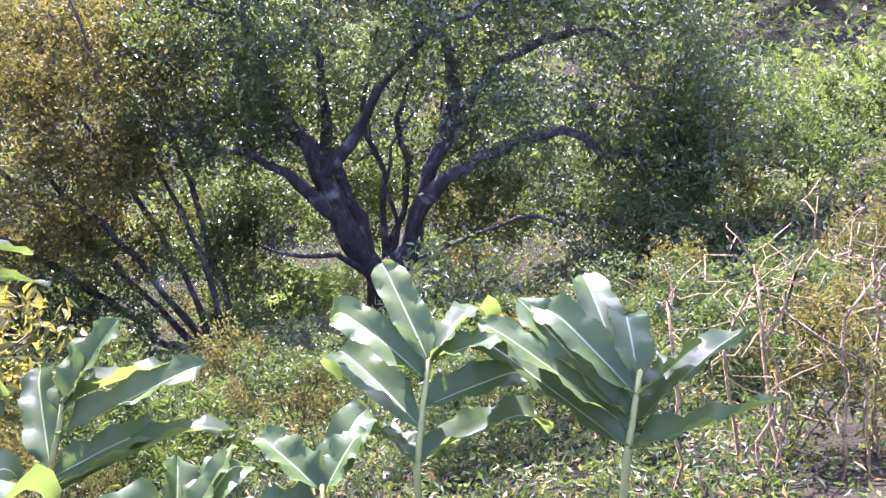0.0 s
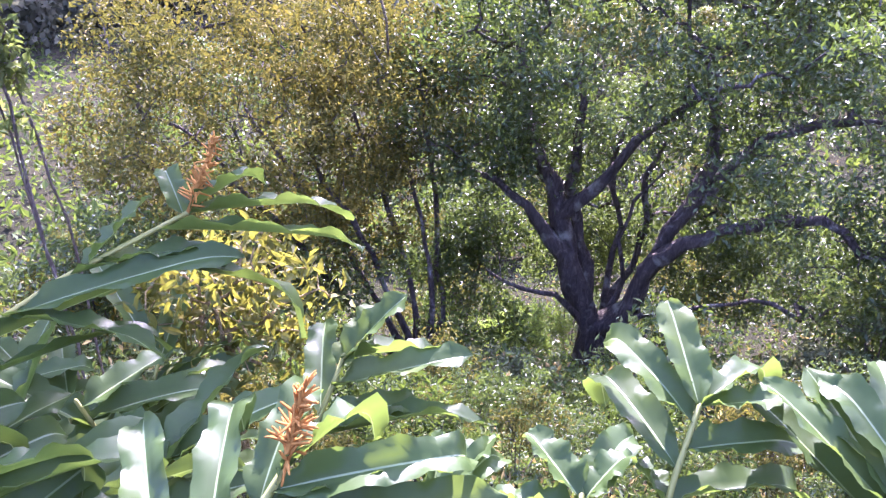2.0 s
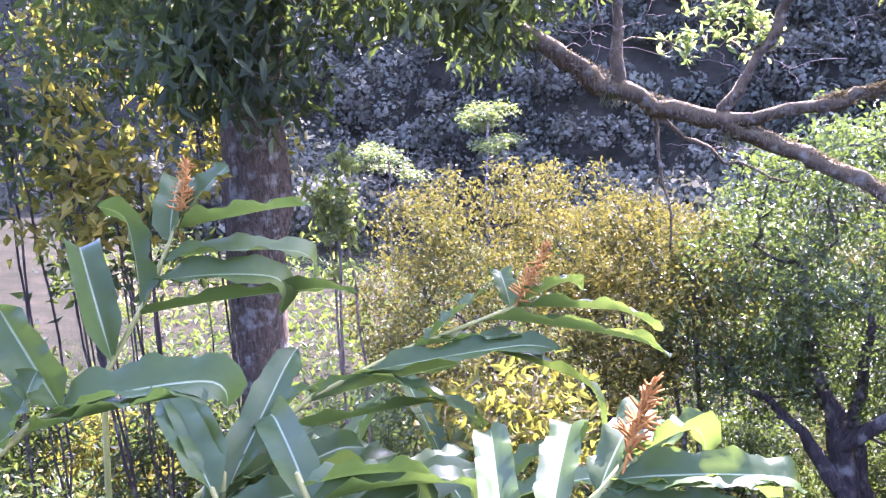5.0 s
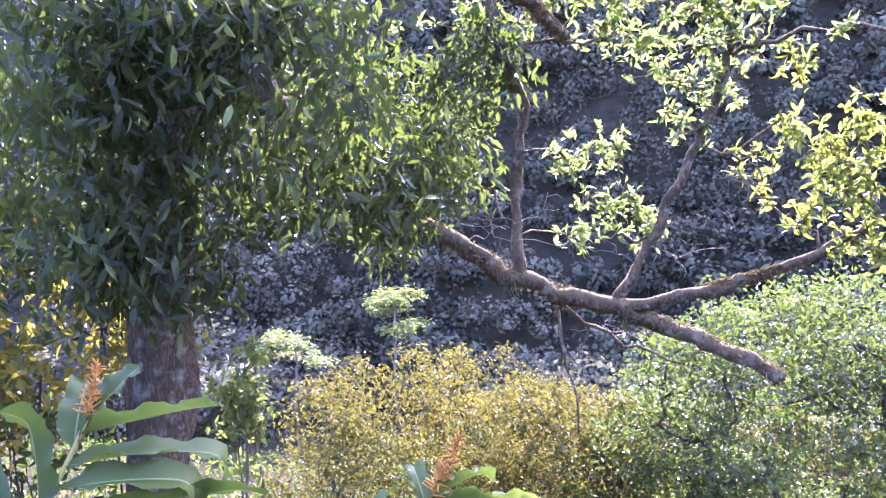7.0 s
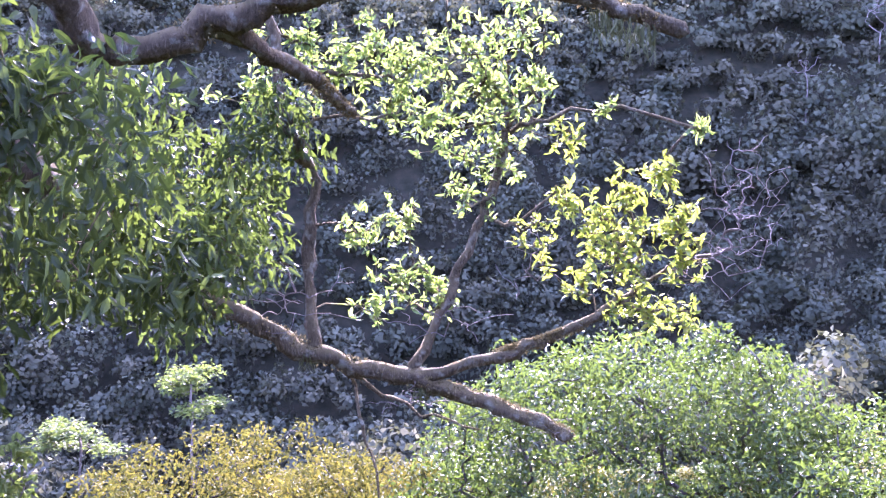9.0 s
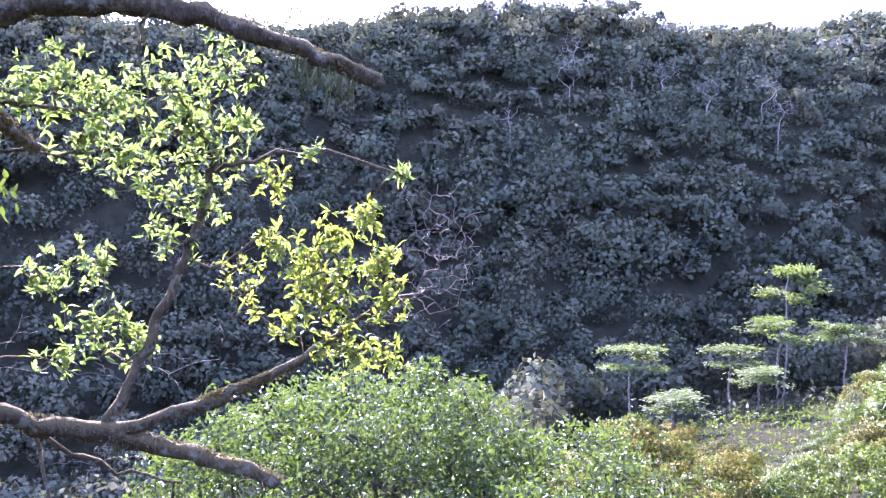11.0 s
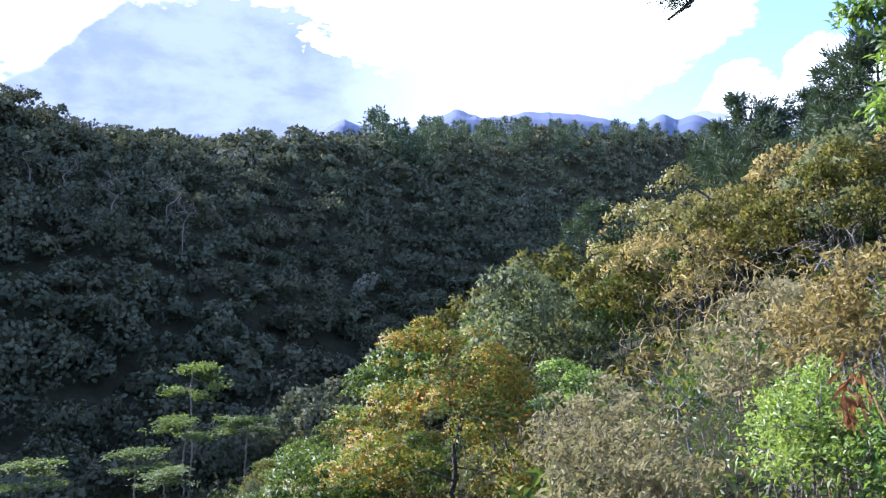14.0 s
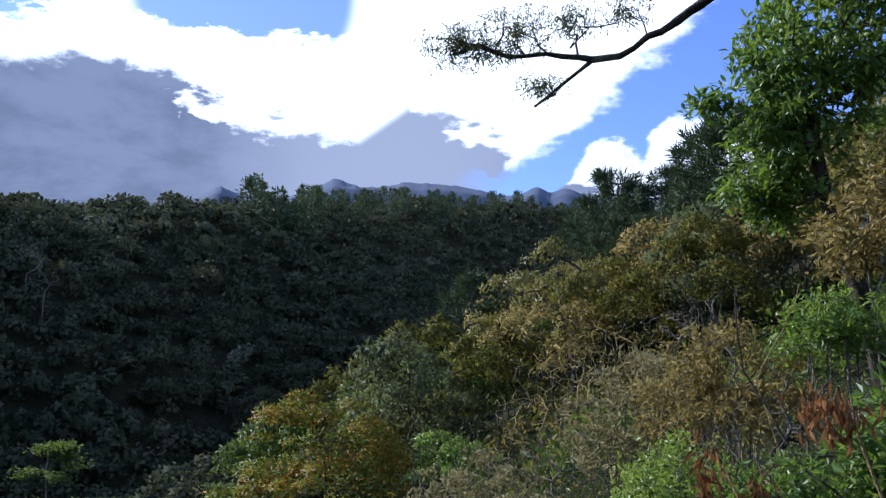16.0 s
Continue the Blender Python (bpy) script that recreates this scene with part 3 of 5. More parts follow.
def far_woods():
    rng = np.random.RandomState(11)
    V, F, I, B, n0 = [], [], [], [], 0
    cells, spots = {}, []
    for _ in range(80000):
        x = -110 + 1000 * rng.random() ** 1.5
        u = rng.uniform(-26 if x < 150 else -8, 124 + max(0, x) * 0.12)
        y = float(valley_y(x)) + u
        yaw, dist = math.degrees(math.atan2(-x, y)), math.hypot(x, y)
        if yaw > 24 or yaw < -100 or (dist < 110 and in_front_of_ravine_tree(x, y)):
            continue
        gap = (3.4 + dist * 0.0105) * rng.choice([0.75, 1.0, 1.5])
        i, j = int(x // 11), int(y // 11)
        near = [q for a in (-1, 0, 1) for b in (-1, 0, 1) for q in cells.get((i + a, j + b), ())]
        if any((x - q[0]) ** 2 + (y - q[1]) ** 2 < gap * gap for q in near):
            continue
        cells.setdefault((i, j), []).append((x, y))
        spots.append((x, y, dist))
    for x, y, dist in spots:
        z = float(height(x, y))
        big_ = rng.uniform(0.6, 1.15) + 0.5 * (rng.random() < 0.16)
        r, h = 3.7 * big_ * (1 + dist * 0.0009), 3.4 * big_ * rng.uniform(0.8, 1.5)
        tall = rng.uniform(1.8, 5.0) + 2.0 * (rng.random() < 0.12)
        n = int(440 if dist < 125 else 340 if dist < 230 else 110 if dist < 400 else 50)
        size = 0.55 if dist < 125 else 0.78 if dist < 230 else 1.35 if dist < 400 else 2.2
        kind = rng.choice(3, p=[0.6, 0.39, 0.01])
        base, v = dome_crown(rng, np.array([x, y, z + tall]), r, h, n)
        s = Soup()
        big_leaf = size * np.where(np.arange(n) % 3 == 0, 1.35, 1.0)
        leaves(s, base, rng.normal(0, 1, base.shape) + v * 0.3, big_leaf, big_leaf * 0.8, rng, droop=0.05, face=unit(v) * 1.3 + np.array([0, 0, 0.45]), loose=0.1)
        V.append(s.v[0])
        F.append(s.f[0] + n0)
        I.append(np.full(len(s.f[0]), kind))
        B.append(np.repeat(unit(v) + np.array([0, 0, 0.25]) + rng.normal(0, 0.05, v.shape), 4, 0))
        n0 += len(s.v[0])
    # low growth between the trees
    n = 1100
    x = -90 + 330 * rng.random(n)
    y = valley_y(x) + rng.uniform(-22, 112, n)
    z = height(x, y)
    for k in range(n):
        base, v = dome_crown(rng, np.array([x[k], y[k], z[k] + 0.7]), 2.9, 1.8, 60)
        s = Soup()
        leaves(s, base, rng.normal(0, 1, base.shape), 0.65, 0.4, rng, face=unit(v) * 1.2 + np.array([0, 0, 0.5]), loose=0.25)
        V.append(s.v[0])
        F.append(s.f[0] + n0)
        I.append(np.full(len(s.f[0]), 0))
        B.append(np.repeat(unit(v) + np.array([0, 0, 0.35]) + rng.normal(0, 0.12, v.shape), 4, 0))
        n0 += len(s.v[0])
    me = mesh_of("far_woods", np.concatenate(V), np.concatenate(F), [LEAF_FAR_A, LEAF_FAR_B, LEAF_FAR_C], True, np.concatenate(I))
    ob = new("far_woods", follow_form(me, np.concatenate(B)))
    tagged(ob, "dense shaded broadleaf forest covering the opposite ravine side", "forest", kind="stuff")


far_woods()


# ---- tree kinds ----
def broadleaf(name, seed, tall, spread, mat, bark, label, leaf=0.22, tips=80, place=None, thin=1.0, category="tree", lumps=None, reach=0.34, full=1.0, skirt=0.36):
    """A tree of many leafy heads on a forking trunk; origin at its foot. full: how closely the leaves stand."""
    rng = np.random.RandomState(seed)
    sk = Skeleton()
    fork = tall * rng.uniform(0.25, 0.4)
    lean = rng.normal(0, 0.12 * tall, 2)
    top = sk.path([(0, 0, -0.6), (lean[0] * 0.3, lean[1] * 0.3, fork)], -1, 0.05, rng)
    for k in range(rng.randint(3, 6)):
        a = rng.uniform(0, 6.28)
        r = spread * rng.uniform(0.3, 0.6)
        sk.path([(math.cos(a) * r * 0.5, math.sin(a) * r * 0.5, fork + tall * 0.2), (math.cos(a) * r, math.sin(a) * r, tall * rng.uniform(0.6, 0.8))], top, 0.1, rng)
    heads, tgt = [], []
    boughs = rng.randint(7, 10) if lumps is None else lumps[0]
    for k in range(boughs):
        a, q = k * 2.4 + rng.uniform(-0.5, 0.5), math.sqrt((k + 0.4) / boughs)
        rr = spread * 0.74 * q
        c = np.array([math.cos(a) * rr + lean[0] * 0.3, math.sin(a) * rr + lean[1] * 0.3, tall * (0.84 - skirt * q ** 2.0 + rng.uniform(-0.12, 0.08))])
        for m_ in range(rng.randint(5, 8)):
            v = unit(rng.normal(0, 1, 3))
            v[2] = abs(v[2]) * 1.2 - 0.35
            r = spread * reach * rng.uniform(0.35, 0.65)
            heads.append((c + v * np.array([spread * reach, spread * reach, tall * 0.13]), r, r * rng.uniform(0.45, 0.75)))
        tgt += [h[0] - np.array([0, 0, 0.1]) for h in heads[-5:]]
        tgt += list(blob_targets(rng, max(2, tips // boughs - 5), c, (spread * reach, spread * reach, tall * 0.12), 0.6, -0.5))
    tgt = [np.array(tgt)]
    sk.grow(np.concatenate(tgt), rng, 0.07, 0.08, 0.6)
    root = thing(name, place or (0, 0, 0), label, category)
    s = Soup()
    sk.mesh(s, 0.012 * thin, 2.3, rng, 0.028 if thin < 1.2 else 0.0)
    piece("trunk", s.mesh("trunk", bark, True), root)
    s, bulge = Soup(), []
    for c, r, h in heads:
        n = max(12, int(full * 8.0 * r * (r + h) / leaf ** 2))
        v = unit(rng.normal(0, 1, (n, 3)))
        v[:, 2] = np.abs(v[:, 2]) * 1.3 - 0.42
        lump = 1 + 0.2 * np.sin(v[:, 0] * 5 + c[0] * 3) * np.sin(v[:, 1] * 5 + c[1] * 3)
        base = c + v * np.array([r, r, h]) * ((1.1 - 0.45 * rng.random(n) ** 1.5) * lump)[:, None]
        leaves(s, base, rng.normal(0, 1, base.shape) + v * 0.5, leaf, leaf * 0.5, rng, 0.4, 0.15, False, unit(v) + np.array([0, 0, 0.5]), 0.45)
        bulge.append(np.repeat(unit(v) * 0.75 + unit(c * np.array([1, 1, 0.5])) * 0.3 + np.array([0, 0, 0.2]) + rng.normal(0, 0.3, v.shape), 4, 0))
    piece("crown", follow_form(s.mesh("crown", mat), np.concatenate(bulge)), root)
    return root


def pine(name, seed, tall, label, place=None, m=26, size=0.55, bole=0.22, slim=0.3):
    rng = np.random.RandomState(seed)
    root = thing(name, place or (0, 0, 0), label, "pine")
    s = Soup()
    tube(s, [(0, 0, -0.5), (0.05, 0, tall * 0.5), (0, 0.05, tall)], [tall * 0.018, tall * 0.012, 0.02], 7)
    need = Soup()
    z = tall * bole
    while z < tall * 0.99:
        reach = tall * 0.29 * (1.03 - z / tall) ** 0.42 * min(1.0, 0.35 + (z / tall - bole) * 3.0) * rng.uniform(0.7, 1.2)
        for k in range(rng.randint(4, 7)):
            a = rng.uniform(0, 6.28)
            tip = np.array([math.cos(a) * reach, math.sin(a) * reach, z + reach * rng.uniform(0.1, 0.45)])
            if m > 10:
                tube(s, [(0, 0, z), tip * np.array([0.6, 0.6, 0]) + np.array([0, 0, z + reach * 0.1]), tip], [0.05, 0.03, 0.012], 3)
            for t, share in ((0.55, 0.25), (0.8, 0.35), (1.0, 0.4)):
                k_ = max(1, int(m * share))
                knot = np.array([0, 0, z]) * (1 - t) + tip * t + rng.normal(0, 0.1 * reach, 3)
                base = knot + rng.normal(0, 1, (k_, 3)) * size * 0.22
                leaves(need, base, rng.normal(0, 0.8, (k_, 3)) + np.array([math.cos(a) * 0.6, math.sin(a) * 0.6, 0.6]), size, size * slim, rng, 0.4, 0.05)
        z += tall * rng.uniform(0.035, 0.06)
    piece("trunk", s.mesh("trunk", BARK_DARK, True), root)
    piece("crown", need.mesh("crown", LEAF_PINE), root)
    return root


def plant_copies(first, spots, rng, lo=0.8, hi=1.2, group=""):
    """Copies at all spots but the first, where the thing itself is stood last."""
    if group:
        tagged(first, group=group)
    for k, (x, y, *size) in enumerate(reversed(spots)):
        s = size[0] if size else rng.uniform(lo, hi)
        m = Matrix.Translation((x, y, float(height(x, y)))) @ Matrix.Rotation(rng.uniform(0, 6.28), 4, "Z") @ Matrix.Diagonal((s, s, s * rng.uniform(0.9, 1.15), 1))
        if k < len(spots) - 1:
            copy_thing(first, m)
        else:
            first.matrix_basis = m


# ---- trees along the own hillside ----
rng = np.random.RandomState(21)
BROAD = [
    ("broad_tree", 31, 8.0, 4.2, LEAF_MID, BARK_DARK, "green broadleaf tree on the sunlit hillside"),
    ("broad_tree", 32, 7.5, 4.4, LEAF_OLIVE, BARK_GREY, "olive-green broadleaf tree on the sunlit hillside"),
    ("broad_tree", 33, 7.0, 4.0, LEAF_BROWN, BARK_DARK, "half-bare brownish tree with dry leaves"),
    ("broad_tree", 34, 8.5, 4.0, LEAF_YELLOW, BARK_DARK, "yellow-green broadleaf tree on the hillside"),
    ("broad_tree", 35, 7.0, 3.8, LEAF_GREY, BARK_GREY, "grey-green tree with small leaves"),
]
SKYLINE = [(-125, 24), (-104, 20), (-97, 13), (-93, 11.5), (-89.5, 9.5), (-88, 8.6), (-85, 7.5), (-83.4, 6.8), (-80, 5.0), (-78.5, 4.2), (-75.5, 4.3), (-73.6, 3.5), (-72, 2.6), (-69.9, 2.2), (-67.2, 1.0),
           (-66.6, -3), (-65.4, -5.6), (-62.8, -6.6), (-60.1, -7.5), (-57.5, -9), (-55.7, -12.2), (-52.8, -14.3), (-50.9, -14.6), (-49, -13.4), (-43.5, -12.9), (-41, -14), (-38, -17), (-20, -19), (0, -17), (45, -15)]
NEAR_LINE = [(-125, 14), (-104, 9), (-95, 5), (-88, 2), (-82, -3), (-77, -8), (-70, -12), (-66, -14), (-62, -17), (-54, -21), (-49, -23), (-36, -25), (-20, -22), (45, -16)]


def ceiling_at(yaw, d):
    """How high the canopy of the own hillside reaches at a turn and distance."""
    line = SKYLINE if d > 36 else NEAR_LINE
    a = [p[0] for p in line]
    b = [p[1] for p in line]
    return 1.75 + math.tan(radians(float(np.interp(yaw, a, b)))) * d


slots = [[] for _ in BROAD]
taken = [(6.3, 11.2, 4.5), (2.7, 11.0, 3.5), (30.5, 9.6, 6.0), (29.5, 5.0, 3.0), (48.0, 1.7, 6.5)]
for _ in range(16000):
    yaw = rng.uniform(-114, 44)
    d = (9 if yaw < -84 else 17) + 122 * rng.random() ** 1.2
    p = heading(yaw, 0) * d
    u = p.y - float(valley_y(p.x))
    if u > -20 or p.y < -45 or (yaw > -46 and d < 32) or (-85 < yaw < -63 and d < 34) or d < (19 if yaw > -82 else 9) or (yaw > -40 and rng.random() < 0.8):
        continue
    z = float(height(p.x, p.y))
    room = min(ceiling_at(yaw, d), ceiling_at(min(45, yaw + 172 / d), d)) - z
    tall = min(room, rng.uniform(5.0, 10.0) + d * 0.05)
    size = tall / 8.0 * rng.uniform(0.86, 1.0)
    if tall < 2.2 or any(math.hypot(p.x - q[0], p.y - q[1]) < max(4.6 * size, 1.6 + 0.028 * d, q[2]) for q in taken):
        continue
    brown = yaw < -87 + 0.03 * (d - 40)
    # within 36 m, olive and yellow leaf kinds stand in for sunlight on the slope
    k = rng.choice(5, p=[0.10, 0.24, 0.46, 0.12, 0.08] if brown else [0.3, 0.3, 0.0, 0.4, 0.0] if yaw > -66 and d < 36 else [0.62, 0.08, 0.0, 0.24, 0.06] if yaw > -67 else [0.5, 0.12, 0.04, 0.24, 0.1])
    taken.append((p.x, p.y, 3.4 * size))
    if yaw < -14 or z + size * 8.0 < 1.75 - math.tan(radians(20.5)) * d:
        slots[k].append((p.x, p.y, size * 8.0 / BROAD[k][2]))
for spec, sl in zip(BROAD, slots):
    dry = spec[4] is LEAF_BROWN
    for lo, hi, leaf, tips in ((0, 34, 0.17, 110), (34, 60, 0.26, 70), (60, 400, 0.4, 48)):
        band = [q for q in sl if lo <= math.hypot(q[0], q[1]) < hi]
        if not band:
            continue
        half = len(band) // 2 if len(band) > 8 else 0
        for group, more in ((band[:half], 50), (band[half:], 0)):
            if group:
                plant_copies(broadleaf(spec[0], spec[1] + more, *spec[2:], leaf=leaf, tips=tips * (2 if dry else 1), full=0.45 if dry else 0.8), group, rng, 1, 1, "hillside trees")

pines = []
for yaw, d, up in ((-91.2, 66, 13.4), (-93, 62, 12.4), (-94.3, 66, 13.5), (-95.9, 58, 13.8), (-97, 52, 15.5), (-98.5, 50, 17), (-90, 70, 11.6), (-88.8, 80, 10.6), (-92.2, 72, 12.8)):
    p = heading(yaw, 0) * d
    pines.append((p.x, p.y, (1.75 + math.tan(radians(up)) * d - float(height(p.x, p.y))) / 13.2))
plant_copies(pine("pine_tree", 41, 12.0, "dark green pine on the hillside", m=80, size=0.62, bole=0.16, slim=0.13), pines, rng, 1, 1, "hillside pines")
ridge = []
for _ in range(2400):
    yaw = rng.uniform(-91, -69)
    way = heading(yaw, 0)
    ds = np.arange(240, 860, 10.0)
    ups = np.degrees(np.arctan2(height(way.x * ds, way.y * ds) - 1.9, ds))
    d = rng.uniform(300, 800)
    here = float(np.interp(d, ds, ups))
    if here > ups.max() - 1.6 and len(ridge) < 170:
        ridge.append((way.x * d, way.y * d))
for yaw, d in ((-66.6, 300), (-67.2, 305), (-67.8, 296), (-66.9, 292), (-68.1, 290), (-69.4, 300), (-66.1, 300), (-70.0, 306), (-68.3, 303), (-68.9, 298), (-67.5, 312)):
    p = heading(yaw, 0) * d
    ridge.append((p.x, p.y, 1.0 + 0.35 * ((yaw * 7.3) % 1)))
plant_copies(pine("pine_tree", 42, 13.0, "pine on the far ridge crest", m=7, size=1.25, slim=0.4), ridge, rng, 0.8, 1.25, "ridge pines")

# ---- the many-stemmed tree below the path ----
def rosettes(soup, tips, rng, per=7, length=0.105, width=0.036):
    """Whorls of broad leaves spreading from each twig end."""
    n = len(tips)
    axis = unit(rng.normal(0, 0.5, (n, 3)) + np.array([0, 0, 0.7]))
    for k in range(per):
        way = unit(rng.normal(0, 1, (n, 3))) + axis * 0.55
        leaves(soup, tips + rng.normal(0, 0.02, (n, 3)) - axis * rng.uniform(0, 0.06, (n, 1)), way, length, width, rng, 0.5, 0.2, True)


def limb_tree(name, label, foot, limbs, targets, mat, bark, seed, leaf, per, spread, tip=0.012, power=2.3, fine=False, up=0.5, hang=0.0,
              stout=(0.25, 0.2), limb=(0.11, 0.03), slim=0.48, thicks=None, bare=None, stars=(), kink=0.03, crusted=()):
    """A tree with its main limbs laid out, and twigs grown to the given points; bare: twigs without leaves; stars: twigs with whorls."""
    rng = np.random.RandomState(seed)
    sk = Skeleton()
    sk.path([np.array(foot[0]) - np.array([0, 0, 0.8])] + [np.array(q) for q in foot], -1, 0.02, rng, 0.35, stout)
    for k, path in enumerate(limbs):
        sk.path(path[1:], sk.nearest(path[0]), kink, rng, 0.35 if kink > 0.024 else 0.13, thicks[k] if thicks else (limb[0] * max(0.4, 1 - 0.06 * k), limb[1]))
    root = thing(name, foot[0], label, "tree")
    sk.grow(targets, rng, 0.05, 0.06, 0.4)
    s = Soup()
    crown(s, np.array(sk.p)[sk.tips], rng, per, spread, leaf, leaf * slim, up, 0.15, fine, hang)
    piece("crown", s.mesh("crown", mat, False, foot[0]), root)
    for spots, star_mat in stars:
        sk.tips = []
        sk.grow(spots, rng, 0.03, 0.05, 0.3)
        s = Soup()
        rosettes(s, np.array(sk.p)[sk.tips], rng)
        piece("whorl_foliage", s.mesh("whorl_foliage", star_mat, False, foot[0]), root, "bright broad leaves in whorls at the twig ends")
    for k in crusted:
        s = Soup()
        way = np.array(limbs[k][2:])
        at = rng.uniform(0, len(way) - 1.001, 2200)
        i = at.astype(int)
        line = way[i] + (way[i + 1] - way[i]) * (at - i)[:, None]
        thick = np.interp(at, [0, len(way) - 1], thicks[k])[:, None]
        out = unit(rng.normal(0, 1, line.shape) + np.array([0, 0, 0.7]))
        leaves(s, line + out * thick * 0.85, out + rng.normal(0, 0.6, out.shape), 0.03, 0.02, rng, 0.3)
        piece("lichen_tuft", s.mesh("lichen_tuft", LICHEN, False, foot[0]), root, "tan and grey lichen tufts on the bough")
    s = Soup()
    sk.mesh(s, tip, power, rng)
    piece("trunk", s.mesh("trunk", bark, True, foot[0]), root)
    if bare is not None:
        for group in bare:
            s = Soup()
            tw = Skeleton()
            a = sk.p[sk.nearest(group[0])]
            tw.path([a, a * 0.6 + group[0] * 0.4], -1, 0.01, rng, 0.15)
            tw.grow(group, rng, 0.006, 0.05, 0.14)
            tw.mesh(s, 0.0038, 2.6, rng)
            piece("bare_spray", s.mesh("bare_spray", BARK_GREY, True, foot[0]), root, "tangle of pale leafless twigs")
    return root


rng = np.random.RandomState(51)
HERO_STEMS = [
    (0.25, 0.07, [(6.1, 11.52, -9.42), (5.83, 11.66, -8.51), (5.53, 11.92, -7.54), (5.33, 12.12, -6.75), (5.19, 12.3, -6.12), (4.89, 12.56, -5.52), (4.72, 12.75, -5.05), (4.74, 12.97, -4.53), (4.64, 13.24, -3.93)]),
    (0.13, 0.04, [(5.57, 11.89, -7.6), (5.17, 11.98, -7.05), (4.61, 12.03, -6.34), (4.08, 12.18, -5.84), (3.56, 12.32, -5.64)]),
    (0.14, 0.05, [(5.92, 11.84, -8.61), (5.93, 12.05, -7.75), (5.73, 12.26, -6.94), (5.55, 12.46, -6.3), (5.68, 12.62, -5.38), (5.73, 12.71, -4.79), (5.59, 13.0, -4.17)]),
    (0.12, 0.04, [(5.6, 12.1, -6.69), (5.73, 11.82, -5.97), (5.96, 11.59, -5.24), (6.3, 11.31, -4.55), (6.7, 11.01, -3.99), (7.0, 10.75, -3.56)]),
    (0.20, 0.06, [(6.34, 11.3, -9.1), (6.54, 11.2, -8.25), (6.64, 11.15, -7.33), (6.93, 11.12, -6.54), (7.2, 11.1, -5.9), (7.41, 11.11, -5.18), (7.35, 11.36, -4.46), (7.26, 11.63, -3.68)]),
    (0.14, 0.04, [(6.66, 11.03, -7.13), (6.95, 10.66, -6.43), (7.4, 10.22, -5.96), (7.81, 9.8, -5.45), (8.3, 9.34, -5.22), (8.81, 8.98, -5.57), (9.35, 8.61, -5.58)]),
    (0.10, 0.03, [(7.23, 11.08, -5.78), (7.67, 11.09, -5.22), (8.19, 11.06, -4.78), (8.88, 10.84, -4.49), (9.75, 10.52, -4.3)]),
    (0.07, 0.03, [(6.21, 12.03, -9.35), (6.52, 12.21, -8.16), (6.62, 12.27, -7.18), (6.38, 12.5, -6.39), (6.48, 12.67, -5.46), (6.8, 12.74, -4.47)]),
    (0.07, 0.03, [(6.65, 11.92, -9.12), (6.88, 12.03, -8.01), (7.01, 12.08, -6.91), (6.88, 12.26, -6.13), (7.15, 12.24, -5.26), (7.35, 12.36, -4.19)]),
    (0.06, 0.02, [(6.62, 11.61, -9.15), (6.54, 11.64, -7.91), (6.38, 11.83, -7.09), (6.53, 11.87, -6.3), (6.94, 11.78, -5.77)]),
    (0.07, 0.02, [(5.86, 11.31, -8.94), (5.2, 11.41, -7.85), (4.5, 11.53, -7.72), (3.91, 11.59, -7.34)]),
    (0.06, 0.02, [(6.34, 11.07, -8.92), (6.75, 10.65, -7.9), (7.33, 10.15, -7.45), (7.85, 9.67, -6.89)]),
]
hero_t = np.concatenate([
    blob_targets(rng, 190, (7.0, 13.0, -3.7), (4.2, 2.4, 2.1), 0.4, -0.35),
    blob_targets(rng, 170, (9.3, 10.8, -4.4), (3.1, 2.8, 2.6), 0.45, -0.7),
    blob_targets(rng, 40, (10.2, 9.2, -5.6), (1.7, 1.5, 1.8), 0.9, -0.9),
    blob_targets(rng, 30, (9.8, 9.1, -7.0), (1.5, 1.1, 0.8), 0.8, -0.9),
    blob_targets(rng, 80, (3.8, 12.8, -4.6), (1.6, 1.6, 1.6), 0.6, -0.8),
    blob_targets(rng, 90, (6.3, 13.8, -6.4), (3.6, 1.2, 1.8), 0.8, -0.9),
    blob_targets(rng, 60, (8.6, 12.4, -6.6), (2.2, 1.0, 1.2), 0.9, -0.9),
])
hero_t = np.concatenate([hero_t, blob_targets(rng, 110, (7.0, 13.2, -2.3), (3.4, 2.0, 1.1), 0.5, -0.4), blob_targets(rng, 80, (9.4, 10.6, -3.2), (2.2, 1.9, 1.3), 0.5, -0.5),
                         blob_targets(rng, 60, (10.4, 8.6, -5.4), (1.7, 1.6, 1.9), 0.9, -0.9), blob_targets(rng, 60, (4.6, 13.2, -5.6), (2.0, 1.2, 1.4), 0.9, -0.9)])
limb_tree("spreading_tree", "many-stemmed dark tree with a broad crown of small glossy leaves",
          [(6.22, 11.45, float(height(6.22, 11.45))), (6.15, 11.5, -9.45)], [q[2] for q in HERO_STEMS], hero_t, LEAF_DARK, BARK_DARK, 52, 0.12, 66, 0.46, 0.011, 2.25, stout=(0.5, 0.38),
          thicks=[q[:2] for q in HERO_STEMS])

